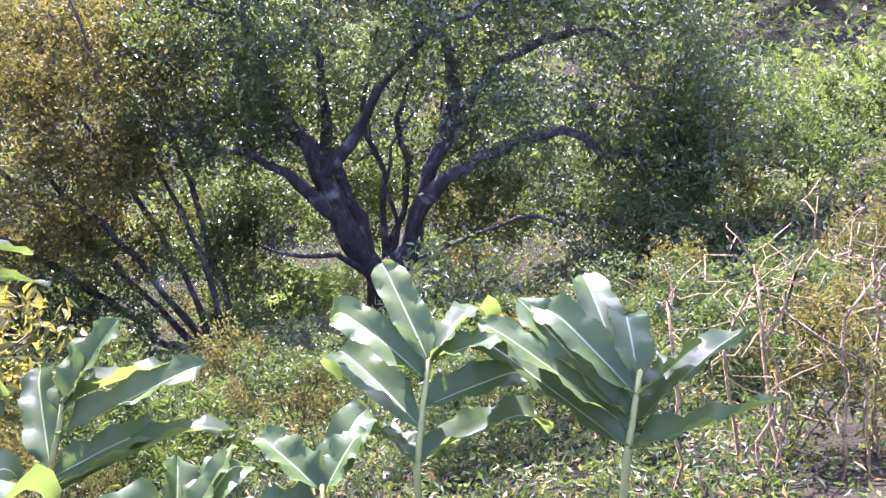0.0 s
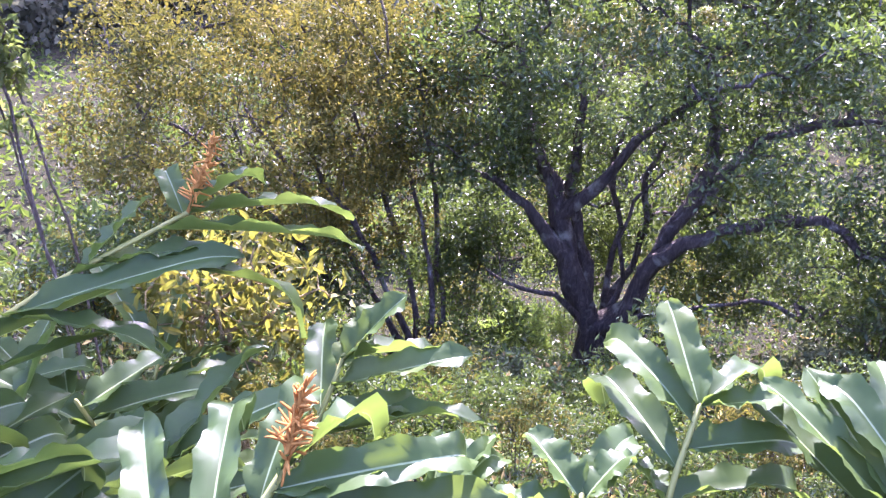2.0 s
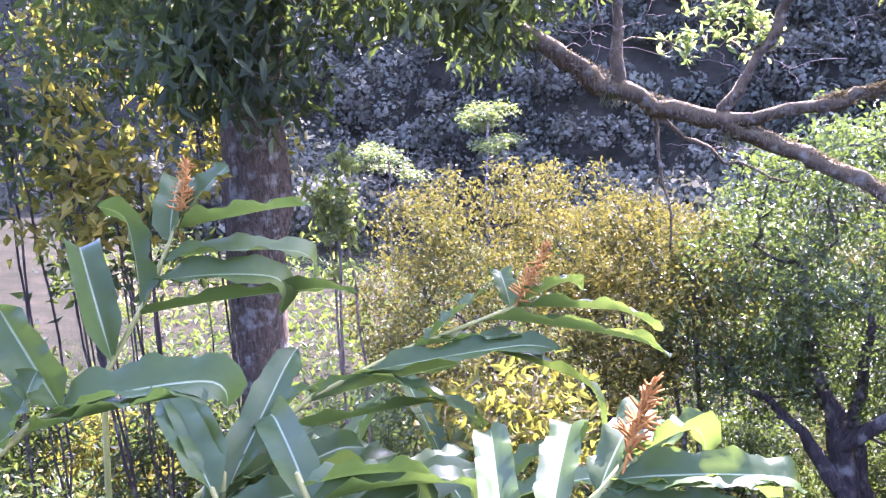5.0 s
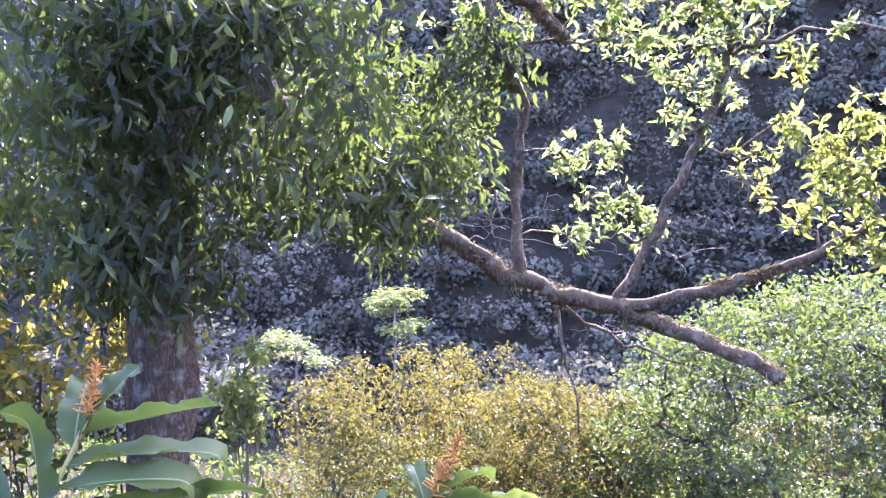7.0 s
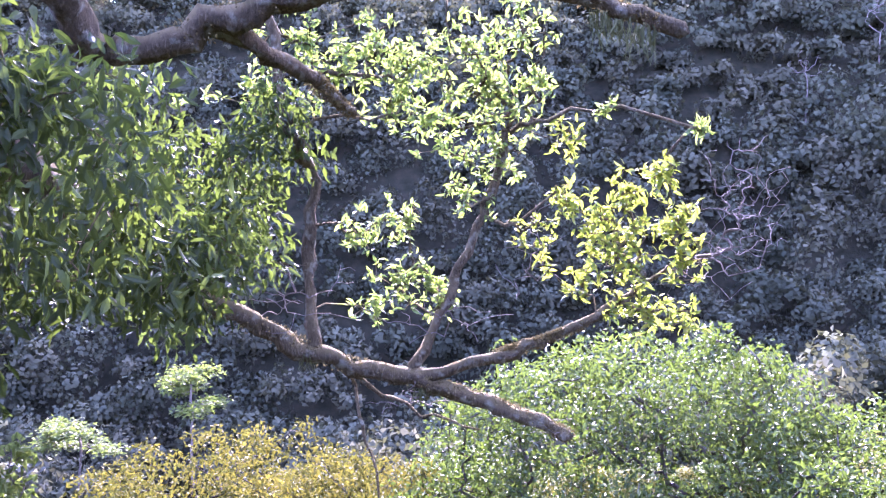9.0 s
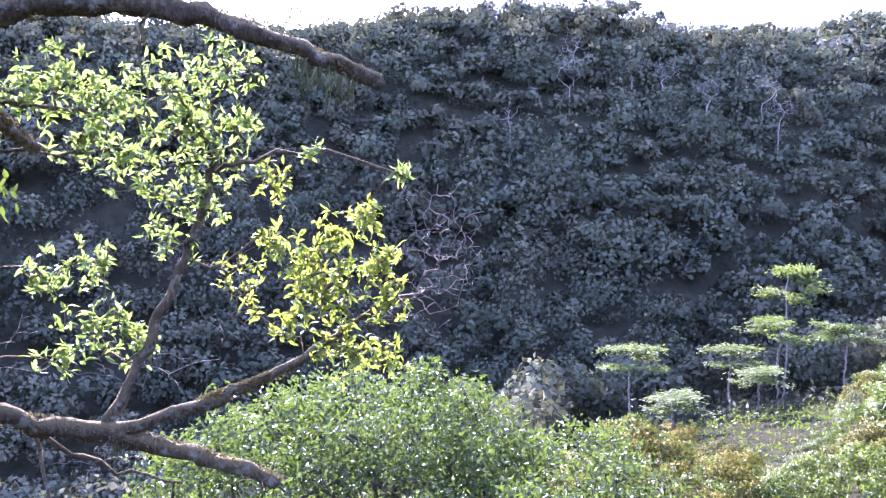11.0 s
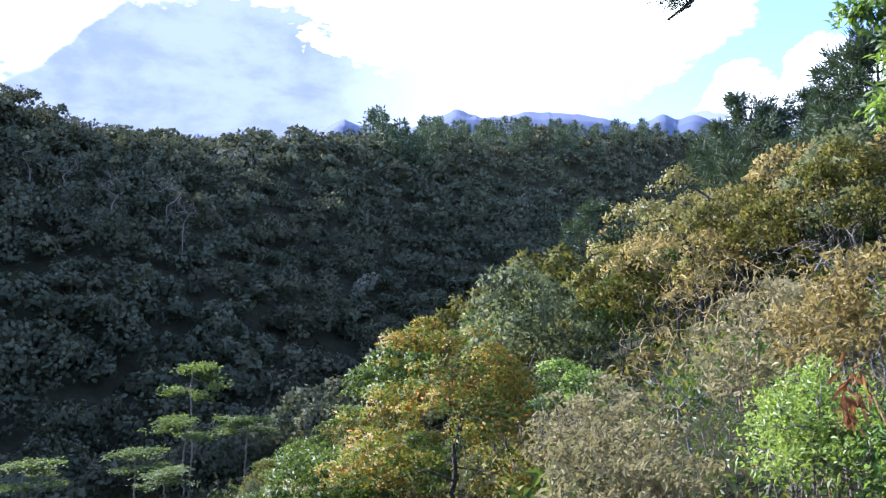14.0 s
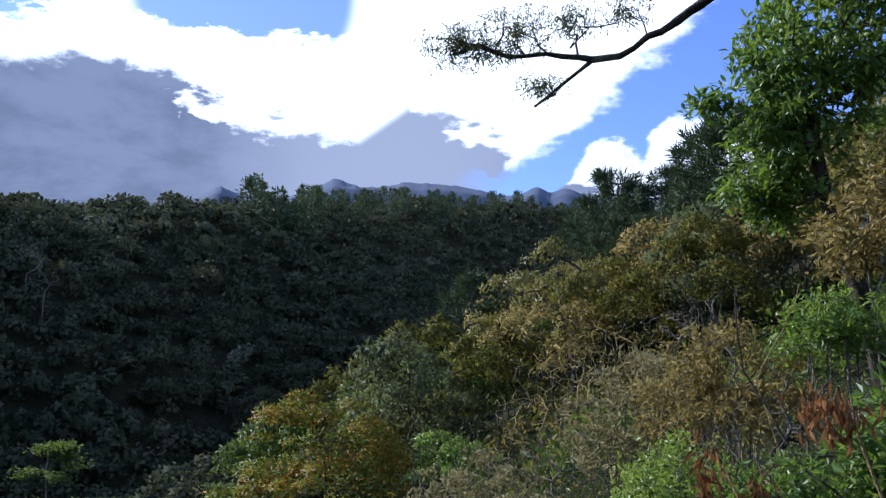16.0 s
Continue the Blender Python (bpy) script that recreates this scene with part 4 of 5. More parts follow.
YEL_LIMBS = [[(2.74, 11.4, -9.4), (2.74 + 0.5 * a, 11.7 + 0.2 * b, -8.6), (2.5 + 0.85 * a, 12.2 + 0.35 * b, -7.4), (2.1 + 1.25 * a, 12.7 + 0.5 * b, -6.2), (1.7 + 1.6 * a, 13.1 + 0.6 * b, -5.0)]
             for a, b in ((-1.6, 0.0), (-1.0, 1.0), (-0.5, -0.6), (0.1, 0.6), (0.55, -0.4), (0.9, 0.9))]
yel_t = np.concatenate([
    blob_targets(rng, 90, (0.9, 12.7, -6.7), (2.4, 1.0, 1.2), 0.9, -0.9),
    blob_targets(rng, 300, (0.2, 13.6, -4.8), (3.0, 2.6, 2.3), 0.5, -0.7),
    blob_targets(rng, 110, (2.4, 13.4, -4.6), (1.8, 2.0, 1.6), 0.5, -0.7),
])
limb_tree("slender_tree", "slender-stemmed tree with fine yellow-green leaves", [(2.74, 11.0, float(height(2.74, 11.0))), (2.74, 11.4, -9.4)],
          YEL_LIMBS, yel_t, LEAF_YELLOW, BARK_DARK, 53, 0.10, 80, 0.4, 0.008, 2.3, stout=(0.14, 0.12), limb=(0.075, 0.03))

# ---- the big tree beside the path: trunk, lichen-covered boughs, hanging leaves, added unseen shade clumps ----
TRUNK = [(-1.97, 5.68, float(height(-1.97, 5.68))), (-1.92, 5.72, -1.2), (-1.84, 5.75, 0.04), (-1.79, 5.85, 0.8), (-1.6, 5.97, 2.2), (-1.4, 6.1, 3.4)]
BIG_LIMBS = [
    [(-1.6, 5.97, 2.2), (-0.9, 7.0, 1.3), (-0.51, 7.86, 0.75), (-0.08, 8.65, 0.40), (0.59, 8.57, 0.04), (1.20, 8.45, -0.25), (1.93, 8.27, -0.43), (2.63, 8.03, -0.63), (3.14, 7.79, -0.83), (3.38, 7.65, -0.93)],
    [(1.93, 8.27, -0.43), (2.54, 8.14, -0.28), (2.79, 8.09, -0.19), (3.20, 7.97, -0.04), (3.61, 7.83, 0.14)],
    [(0.95, 8.5, -0.1), (0.97, 8.85, 0.81), (1.04, 8.88, 1.57), (0.93, 8.89, 2.04)],
    [(-1.4, 6.1, 3.4), (-0.78, 6.77, 2.6), (-0.27, 6.81, 2.63), (0.18, 6.79, 2.85), (0.72, 6.73, 3.07), (1.20, 6.65, 3.19), (1.94, 6.48, 3.26), (2.28, 6.39, 3.19), (2.79, 6.23, 3.04), (3.21, 6.07, 2.87), (3.50, 5.94, 2.77)],
]
BIG_LIMBS.append([(-0.05, 6.79, 2.86), (0.41, 6.95, 2.66), (0.89, 7.4, 2.44), (1.3, 8.0, 2.2)])
BIG_LIMBS.append([(-1.6, 5.97, 2.2), (-2.2, 6.6, 2.0), (-2.6, 7.2, 1.8)])
BIG_LIMBS.append([(3.61, 7.83, 0.14), (4.2, 7.8, 0.5), (4.7, 7.7, 0.8)])
BIG_LIMBS.append([(1.93, 8.27, -0.43), (2.5, 8.5, 0.7), (2.9, 8.5, 1.6), (3.0, 8.4, 2.2)])
big_t = np.concatenate([blob_targets(rng, n, c, r, 0.8, -0.95) for n, c, r in (
    (26, (-2.7, 6.9, 1.35), (0.8, 0.7, 0.8)), (24, (-1.8, 7.7, 1.2), (0.9, 0.6, 0.8)), (26, (-1.05, 8.3, 0.95), (0.8, 0.6, 0.6)),
    (24, (-2.2, 7.6, 1.95), (1.1, 0.7, 0.8)), (24, (-0.8, 8.4, 2.0), (1.0, 0.6, 0.8)), (14, (-2.9, 6.2, 0.7), (0.6, 0.5, 0.5)), (30, (-1.7, 5.2, 1.35), (1.3, 0.5, 0.55)),
    (30, (-0.7, 5.9, 1.2), (0.9, 0.5, 0.55)), (18, (-0.2, 6.6, 0.95), (0.5, 0.4, 0.4)), (20, (0.5, 8.4, 1.9), (0.8, 0.5, 0.7)),
    # four clumps at z 4.4 to 5.1 are added, unseen, to shade plants below
    (34, (-1.9, 5.1, 2.0), (0.9, 0.35, 0.5)), (120, (0.9, 10.1, 4.75), (1.5, 1.0, 0.45)), (110, (-1.4, 10.6, 4.8), (1.7, 1.0, 0.5)), (60, (-2.9, 9.6, 4.4), (1.2, 0.9, 0.5)), (40, (0.9, 8.9, 5.1), (0.7, 0.5, 0.25)), (26, (-1.8, 5.15, 0.75), (0.6, 0.3, 0.4)), (26, (-1.1, 5.2, 2.1), (0.8, 0.4, 0.5)), (20, (0.2, 8.7, 1.2), (0.6, 0.4, 0.6)), (16, (-0.2, 8.6, 0.4), (0.4, 0.3, 0.4)))])
BIG_LIMBS.append([(1.20, 8.45, -0.25), (1.35, 8.53, -0.38), (1.41, 8.37, -0.91), (1.55, 8.21, -1.33), (1.58, 8.15, -1.7)])
BIG_LIMBS.append([(1.20, 8.45, -0.25), (1.6, 8.4, -0.6), (2.01, 8.3, -0.78), (2.6, 8.1, -0.95)])
BIG_LIMBS.append([(1.94, 6.48, 3.26), (1.80, 6.44, 3.1), (1.79, 6.43, 2.85), (1.80, 6.43, 2.62)])
BIG_LIMBS.append([(-0.08, 8.65, 0.40), (0.16, 8.84, 1.03), (0.2, 8.9, 1.8)])
green_t = np.concatenate([blob_targets(rng, int(n * 1.9), c, (r * 1.6, r, r * 1.35), 1.0, -0.95) for n, c, r in (
    (14, (1.24, 8.66, 2.69), 0.3), (14, (0.93, 8.66, 2.94), 0.3), (16, (1.61, 8.58, 2.92), 0.3), (16, (2.04, 8.52, 2.73), 0.3), (16, (2.52, 8.37, 2.97), 0.3), (16, (2.75, 8.35, 2.58), 0.3),
    (14, (1.8, 8.7, 2.39), 0.3), (14, (2.19, 8.63, 2.17), 0.3), (14, (2.63, 8.52, 2.13), 0.3), (14, (3.02, 8.39, 2.26), 0.3), (8, (3.28, 8.28, 2.55), 0.15), (12, (2.86, 8.46, 1.73), 0.25),
    (8, (2.53, 8.55, 1.43), 0.25), (9, (1.52, 8.74, 1.07), 0.2), (9, (1.91, 8.68, 1.16), 0.2), (10, (1.85, 8.63, 0.56), 0.22), (10, (2.18, 8.55, 0.47), 0.22), (7, (1.62, 8.63, 0.31), 0.2),
    (5, (2.34, 8.48, 0.29), 0.12), (20, (0.5, 8.8, 2.5), 0.5), (16, (3.0, 8.3, 3.1), 0.3), (4, (3.9, 8.04, 2.33), 0.08), (4, (4.72, 7.62, 2.1), 0.08))])
sunny_t = np.concatenate([blob_targets(rng, int(n * 1.6), c, (r * 1.35, r, r * 1.25), 1.0, -0.95) for n, c, r in (
    (8, (3.52, 8.22, 2.03), 0.2), (10, (3.52, 8.21, 1.39), 0.2), (12, (4.0, 7.8, 0.85), 0.28), (14, (3.81, 7.97, 1.22), 0.22), (14, (4.07, 7.86, 1.46), 0.22), (14, (4.36, 7.71, 1.64), 0.2), (16, (4.13, 7.81, 1.11), 0.25),
    (14, (4.44, 7.54, 1.19), 0.2), (12, (4.48, 7.47, 0.79), 0.2), (9, (3.8, 7.94, 0.87), 0.2), (8, (3.63, 7.97, 0.52), 0.2), (10, (4.0, 7.78, 0.41), 0.2), (10, (4.2, 7.65, 0.25), 0.2),
    (8, (4.45, 7.39, 0.22), 0.16), (6, (3.25, 8.3, 1.14), 0.2), (6, (3.3, 8.25, 0.85), 0.25))])
bare_t = [blob_targets(rng, n, c, r, 1.0, -0.95) for n, c, r in (
    (190, (5.15, 7.5, 1.35), (0.55, 0.4, 0.8)), (40, (4.8, 7.6, 0.6), (0.6, 0.4, 0.4)), (60, (0.7, 8.5, 0.4), (1.0, 0.3, 0.4)), (40, (2.3, 8.3, 0.2), (0.8, 0.3, 0.35)),
    (40, (3.2, 8.2, 0.9), (0.5, 0.35, 0.6)), (30, (2.0, 8.2, -0.6), (0.6, 0.25, 0.2)), (30, (0.3, 8.8, 1.1), (0.4, 0.3, 0.5)), (24, (3.2, 7.7, -0.9), (0.3, 0.25, 0.2)))]
limb_tree("roadside_tree", "large dark tree with drooping leaves and lichen-covered boughs beside the path", TRUNK, BIG_LIMBS, big_t, LEAF_LANCE, BARK_BROWN, 54,
          0.135, 40, 0.4, 0.006, 2.4, True, 0.2, 1.2, (0.23, 0.19), slim=0.3,
          thicks=[(0.14, 0.07), (0.075, 0.04), (0.06, 0.03), (0.14, 0.06), (0.09, 0.04), (0.1, 0.04), (0.035, 0.015), (0.04, 0.02), (0.022, 0.012), (0.03, 0.012), (0.014, 0.008), (0.05, 0.03)],
          bare=bare_t, stars=((green_t, LEAF_BIG), (sunny_t, LEAF_SUNNY)), kink=0.022, crusted=(0, 1, 3, 4))


def lichen_beard(place, length, seed):
    """Grey-green lichen hanging from a bough."""
    rng = np.random.RandomState(seed)
    s = Soup()
    for _ in range(26):
        a = np.array(place) + rng.normal(0, 0.05, 3) * np.array([1, 1, 0.2])
        l = length * rng.uniform(0.4, 1.0)
        tube(s, [a, a + np.array([rng.normal(0, 0.02), rng.normal(0, 0.02), -l * 0.5]), a + np.array([rng.normal(0, 0.04), 0, -l])], [0.006, 0.005, 0.002], 3)
    ob = new("lichen_beard", s.mesh("lichen_beard", LEAF_GREY, False, place))
    ob.location = place
    return tagged(ob, "pale grey-green beard lichen hanging from the bough", "lichen", "beard lichen")


for k, (q, l) in enumerate((((2.95, 6.2, 2.92), 0.3), ((3.25, 6.05, 2.80), 0.32), ((3.1, 6.1, 2.85), 0.2), ((2.0, 8.2, -0.5), 0.2), ((0.9, 8.5, -0.15), 0.2))):
    lichen_beard(q, l, 560 + k)


# ---- ginger plants ----
def blade(name, base, way, face, length, width, curl, rng, root, origin):
    """One long leaf: a folded strip with a pale midrib, whose end bends over."""
    n, cols = 22, (-1.0, -0.7, -0.35, -0.05, 0.05, 0.35, 0.7, 1.0)
    m = len(cols)
    d, nr = unit(np.array(way)), np.array(face, float)
    side = unit(np.cross(d, nr))
    nr = np.cross(side, d)
    pos, ang = np.array(base, float), -0.12
    rows = []
    twist = rng.normal(0, 0.4)
    ripple = rng.uniform(0, 6.28)
    fold = rng.uniform(0.5, 1.05)
    hinge = rng.uniform(0.68, 0.9)
    for k in range(n + 1):
        s = k / n
        w = width * 0.5 * min(1.0, (s * 4.5 + 0.10)) * (1 - max(0, (s - 0.80) / 0.20) ** 2.0 * 0.85)
        cur = math.cos(ang) * d - math.sin(ang) * nr
        nn = math.sin(ang) * d + math.cos(ang) * nr
        sd = math.cos(twist * s) * side + math.sin(twist * s) * nn
        nn = np.cross(sd, cur)
        for q in cols:
            rows.append(pos + sd * q * w + nn * (abs(q) * w * fold * (1 - 0.7 * s) + (0.012 * math.sin(s * 19 + ripple + 2 * q) + 0.006 * math.sin(s * 47 + 3 * ripple + 4 * q)) * abs(q) ** 1.3 - (0.003 if abs(q) < 0.1 else 0)))
        pos = pos + cur * length / n
        ang += curl / n * (0.25 + 5.5 * math.exp(-((s - hinge) / 0.09) ** 2))
    f, idx = [], []
    for k in range(n):
        for j in range(m - 1):
            a = k * m + j
            f += [(a, a + 1, a + m + 1), (a, a + m + 1, a + m)]
            idx += [int(j == 3)] * 2
    me = mesh_of(name, np.array(rows) - np.array(origin), f, [GINGER_LEAF, GINGER_RIB], True, idx)
    piece(name, me, root)


GINGER_COUNT = [0]


def ginger(stem, fan, right, up, spike=0.0, wide=0.10, label="tall ginger plant with long glossy leaves", flat=0.7):
    """A leafy cane: stem points from low to tip, and leaves as (place on the stem, lean from upright, length)."""
    GINGER_COUNT[0] += 1
    rng = np.random.RandomState(600 + GINGER_COUNT[0])
    right, up = unit(np.array(right, float)), unit(np.array(up, float))
    out = np.cross(right, up)
    stem = [np.array(q, float) for q in stem]
    low = stem[0] + (stem[0] - stem[1]) * 0.4
    g = np.array([low[0] * 1.0, low[1] - 0.1, 0.0])
    g[2] = float(height(g[0], g[1]))
    mid = (g + stem[0]) / 2 + np.array([0, 0.02, 0.1])
    pts = [g - np.array([0, 0, 0.15]), mid] + stem
    root = thing("ginger_plant", tuple(g), label, "ginger plant", "ginger plants")
    s = Soup()
    tube(s, pts, np.linspace(0.013, 0.008, len(pts)), 7)
    piece("stem", s.mesh("stem", GINGER_STEM, True, g), root)
    arr = np.array(stem)
    seg = np.concatenate([[0], np.cumsum(np.linalg.norm(np.diff(arr, axis=0), axis=1))])
    for place, lean, length in fan:
        base = np.array([np.interp(place * seg[-1], seg, arr[:, k]) for k in range(3)])
        a = radians(lean)
        tilt = rng.normal(0.0, 0.16)
        rise = unit(up * math.sqrt(1 - flat * flat) - out * flat)
        way = math.sin(a) * right + math.cos(a) * rise
        length = length / math.sqrt(math.sin(a) ** 2 + (math.cos(a) ** 2) * (1 - flat * flat))
        way = unit(way + tilt * out)
        face = unit(np.array([0, 0.22, 1.0]) + rng.normal(0, 0.25, 3))
        blade("leaf", base, way, face, length * 1.15, wide * 1.12 * min(1.05, 0.65 + length), rng.choice([0.15, 0.5, 1.2, 1.9]), rng, root, g)
    if spike:
        s = Soup()
        axis = unit(unit(arr[-1] - arr[-2]) * 0.45 + np.array([0.05, 0.12, 0.8]))
        tube(s, [arr[-1], arr[-1] + axis * spike], [0.008, 0.004], 5)
        for k in range(80):
            t = rng.uniform(0.05, 1.0)
            b = arr[-1] + axis * spike * t
            w = unit(rng.normal(0, 1, 3) + axis * 0.9)
            tube(s, [b, b + w * 0.05 * (1.15 - t * 0.5)], [0.0048, 0.0022], 4)
        piece("flower_spike", s.mesh("flower_spike", GINGER_SPIKE, True, g), root, "faded orange-brown flower spike")
    return root


R15, U15 = (0.94, -0.32, 0.05), (0.16, 0.59, 0.80)
R05, U05 = (0.91, -0.42, 0.03), (0.23, 0.56, 0.80)
R32, U32 = (1.0, 0.08, 0.0), (-0.04, 0.53, 0.85)
R53, U53 = (1.0, 0.08, -0.01), (-0.02, 0.35, 0.94)
ginger([(1.24, 1.74, -0.17), (1.29, 1.81, -0.11), (1.39, 1.93, 0.03)],
       [(1.0, -11, 0.23), (0.83, -34, 0.3), (0.41, -30, 0.4), (1.0, 46, 0.24), (1.0, 84, 0.23), (0.59, 82, 0.3), (0.12, 75, 0.38), (0.06, -27, 0.15)], R15, U15)
ginger([(1.69, 1.42, -0.02), (1.75, 1.48, 0.06), (1.80, 1.53, 0.13)],
       [(0.59, -2, 0.32), (0.37, -31, 0.33), (0.07, -44, 0.42), (0.67, 60, 0.22), (0.33, 61, 0.4), (0.04, 83, 0.41), (0.87, 6, 0.19), (0.71, -30, 0.28), (0.29, -42, 0.37)], R05, U05)
ginger([(0.31, 2.43, -0.49), (0.42, 2.57, -0.36), (0.47, 2.64, -0.29)],
       [(0.95, 30, 0.22), (0.35, -16, 0.29), (0.94, 69, 0.36), (0.65, 68, 0.42), (0.08, 69, 0.51), (0.25, 63, 0.31), (0.84, 13, 0.18)], R05, U05)
ginger([(0.00, 1.38, 0.37), (0.09, 1.42, 0.41), (0.19, 1.48, 0.47), (0.24, 1.52, 0.52)],
       [(0.31, 15, 0.31), (0.71, 24, 0.2), (0.96, 54, 0.21), (0.85, 85, 0.36), (0.76, 91, 0.32), (0.56, 102, 0.44), (0.0, -2, 0.28)], R32, U32, 0.17, 0.075, "ginger plant with a faded orange flower spike")
ginger([(-1.16, 2.06, -0.34), (-0.99, 2.29, -0.20), (-0.69, 2.57, -0.02), (-0.39, 2.72, 0.09), (0.01, 2.84, 0.22)],
       [(1.0, 98, 0.47), (0.93, 106, 0.57), (0.74, 85, 0.44), (0.6, 83, 0.64), (0.47, 79, 0.5), (0.32, 75, 0.74), (0.15, 74, 0.49), (0.61, 115, 0.42), (0.25, 35, 0.41), (0.99, -11, 0.15), (1.0, 61, 0.25), (0.77, 50, 0.25), (0.8, 110, 0.65)], R32, U32, 0.26, 0.085, "leaning dark ginger plant with a brown flower spike", 0.5)
ginger([(-1.43, 2.54, 0.04), (-1.33, 2.71, 0.24), (-1.25, 2.83, 0.44), (-1.22, 2.89, 0.53)],
       [(0.91, 84, 0.45), (0.72, 83, 0.57), (0.59, 85, 0.54), (0.39, 86, 0.69), (0.1, -19, 0.53), (0.42, -10, 0.37), (0.97, 41, 0.23), (0.83, -4, 0.28)], R53, U53, 0.2, 0.11, "tall ginger plant with a brown flower spike", 0.3)
ginger([(-1.06, 1.33, 0.54), (-0.98, 1.44, 0.60), (-0.92, 1.49, 0.62)],
       [(0.82, 74, 0.36), (0.57, 80, 0.33), (0.93, -37, 0.22), (0.37, 22, 0.14)], R53, U53, flat=0.3)
ginger([(0.88, 1.58, -0.04), (0.95, 1.69, 0.05)], [(0.86, 34, 0.21), (0.92, -38, 0.17), (0.67, -82, 0.2), (0.84, 32, 0.14)], R15, U15)
ginger([(0.56, 1.80, -0.21), (0.64, 1.89, -0.13)], [(0.91, 36, 0.19), (0.52, 34, 0.23), (0.45, -81, 0.3), (0.43, 0, 0.18)], R15, U15)
ginger([(-0.19, 2.04, -0.23), (-0.09, 2.15, -0.16)], [(0.9, 20, 0.35), (0.92, 47, 0.18), (0.92, -55, 0.21), (1.0, 45, 0.36), (0.43, -73, 0.18)], R15, U15)


def low_gingers():
    """More canes lower on the bank, between the tall ones."""
    rng = np.random.RandomState(640)
    made = 0
    while made < 11:
        yaw, d = rng.uniform(-42, 34), rng.uniform(1.9, 3.6)
        p = heading(yaw, 0) * d
        top = 1.65 - math.tan(radians(rng.uniform(46, 56) if yaw < 3 else rng.uniform(36, 48))) * d
        if top - float(height(p.x, p.y)) < 0.7:
            continue
        lean = rng.normal(0, 0.12)
        stem = [(p.x - lean, p.y - 0.12, top - 0.45), (p.x - lean * 0.4, p.y - 0.05, top - 0.22), (p.x, p.y, top)]
        turn = heading(yaw - 90, 0)
        fan = []
        for k in range(9):
            side = 1 if k % 2 else -1
            lie = rng.normal(82, 14) if yaw > 0 and rng.random() < 0.75 else side * (95 - 8.5 * k + rng.normal(0, 10))
            fan.append((0.05 + 0.11 * k, lie, rng.uniform(0.28, 0.46)))
        ginger(stem, fan, (turn.x, turn.y, 0.0), (0, 0.5, 0.85), 0.0, 0.1, "ginger cane with broad green leaves on the bank")
        made += 1


low_gingers()


# ---- undergrowth ----
def undergrowth():
    rng = np.random.RandomState(71)
    s = Soup()
    n = 150000
    yaw, d = rng.uniform(-118, 46, n), 1.6 + 34 * rng.random(n) ** 1.5
    yaw[95000:], d[95000:] = rng.uniform(-62, 16, 55000), np.concatenate([rng.uniform(7, 26, 25000), rng.uniform(1.9, 7, 30000)])
    y = np.cos(np.radians(yaw)) * d
    x = -np.sin(np.radians(yaw)) * d
    clump = wave(x * 9, y * 9, 17)
    z = height(x, y) + rng.random(len(x)) ** 1.6 * np.clip(0.4 + 0.45 * clump, 0.12, 1.2) * np.clip((d - 1.2) / 6, 0.1, 1)
    base = np.stack([x, y, z], 1)
    leaves(s, base, rng.normal(0, 1, base.shape) + np.array([0, 0, 0.3]), 0.12 * np.clip(d / 9, 0.42, 1.1), 0.05 * np.clip(d / 9, 0.42, 1.1), rng, 0.35)
    index = np.repeat(rng.choice(3, len(base), p=[0.6, 0.3, 0.1]), 2)
    ob = new("undergrowth", mesh_of("undergrowth", s.v[0], s.f[0], [LEAF_DARK, LEAF_MID, LEAF_BROWN], False, index))
    tagged(ob, "tangled leafy undergrowth on the slope", "undergrowth", kind="stuff")


undergrowth()


def slope_cover():
    """Low leafy cover between the trees further along the hillside."""
    rng = np.random.RandomState(73)
    n = 48000
    yaw, d = rng.uniform(-116, 30, n), 22 + 75 * rng.random(n) ** 1.2
    x, y = -np.sin(np.radians(yaw)) * d, np.cos(np.radians(yaw)) * d
    keep = (y - valley_y(x)) < -15
    x, y, d = x[keep], y[keep], d[keep]
    z = height(x, y) + rng.random(len(x)) ** 1.5 * np.clip(0.8 + 0.9 * wave(x * 4, y * 4, 19), 0.2, 2.4)
    base = np.stack([x, y, z], 1)
    s = Soup()
    leaves(s, base, rng.normal(0, 1, base.shape) + np.array([0, 0, 0.2]), 0.42, 0.2, rng, 0.4)
    tone = wave(x * 1.5, y * 1.5, 23) + rng.normal(0, 0.5, len(x)) + np.where(x > 3 * y, 1.0, 0.0)
    # mostly dark green: the shade of the gaps between trees is put into colour
    index = np.repeat(np.where(tone > 3.0, 2, np.where(tone > 1.7, 1, 0)), 2)
    ob = new("slope_cover", mesh_of("slope_cover", s.v[0], s.f[0], [LEAF_MID, LEAF_OLIVE, LEAF_BROWN], False, index))
    tagged(ob, "low tangled scrub covering the hillside between trees", "scrub", kind="stuff")


slope_cover()


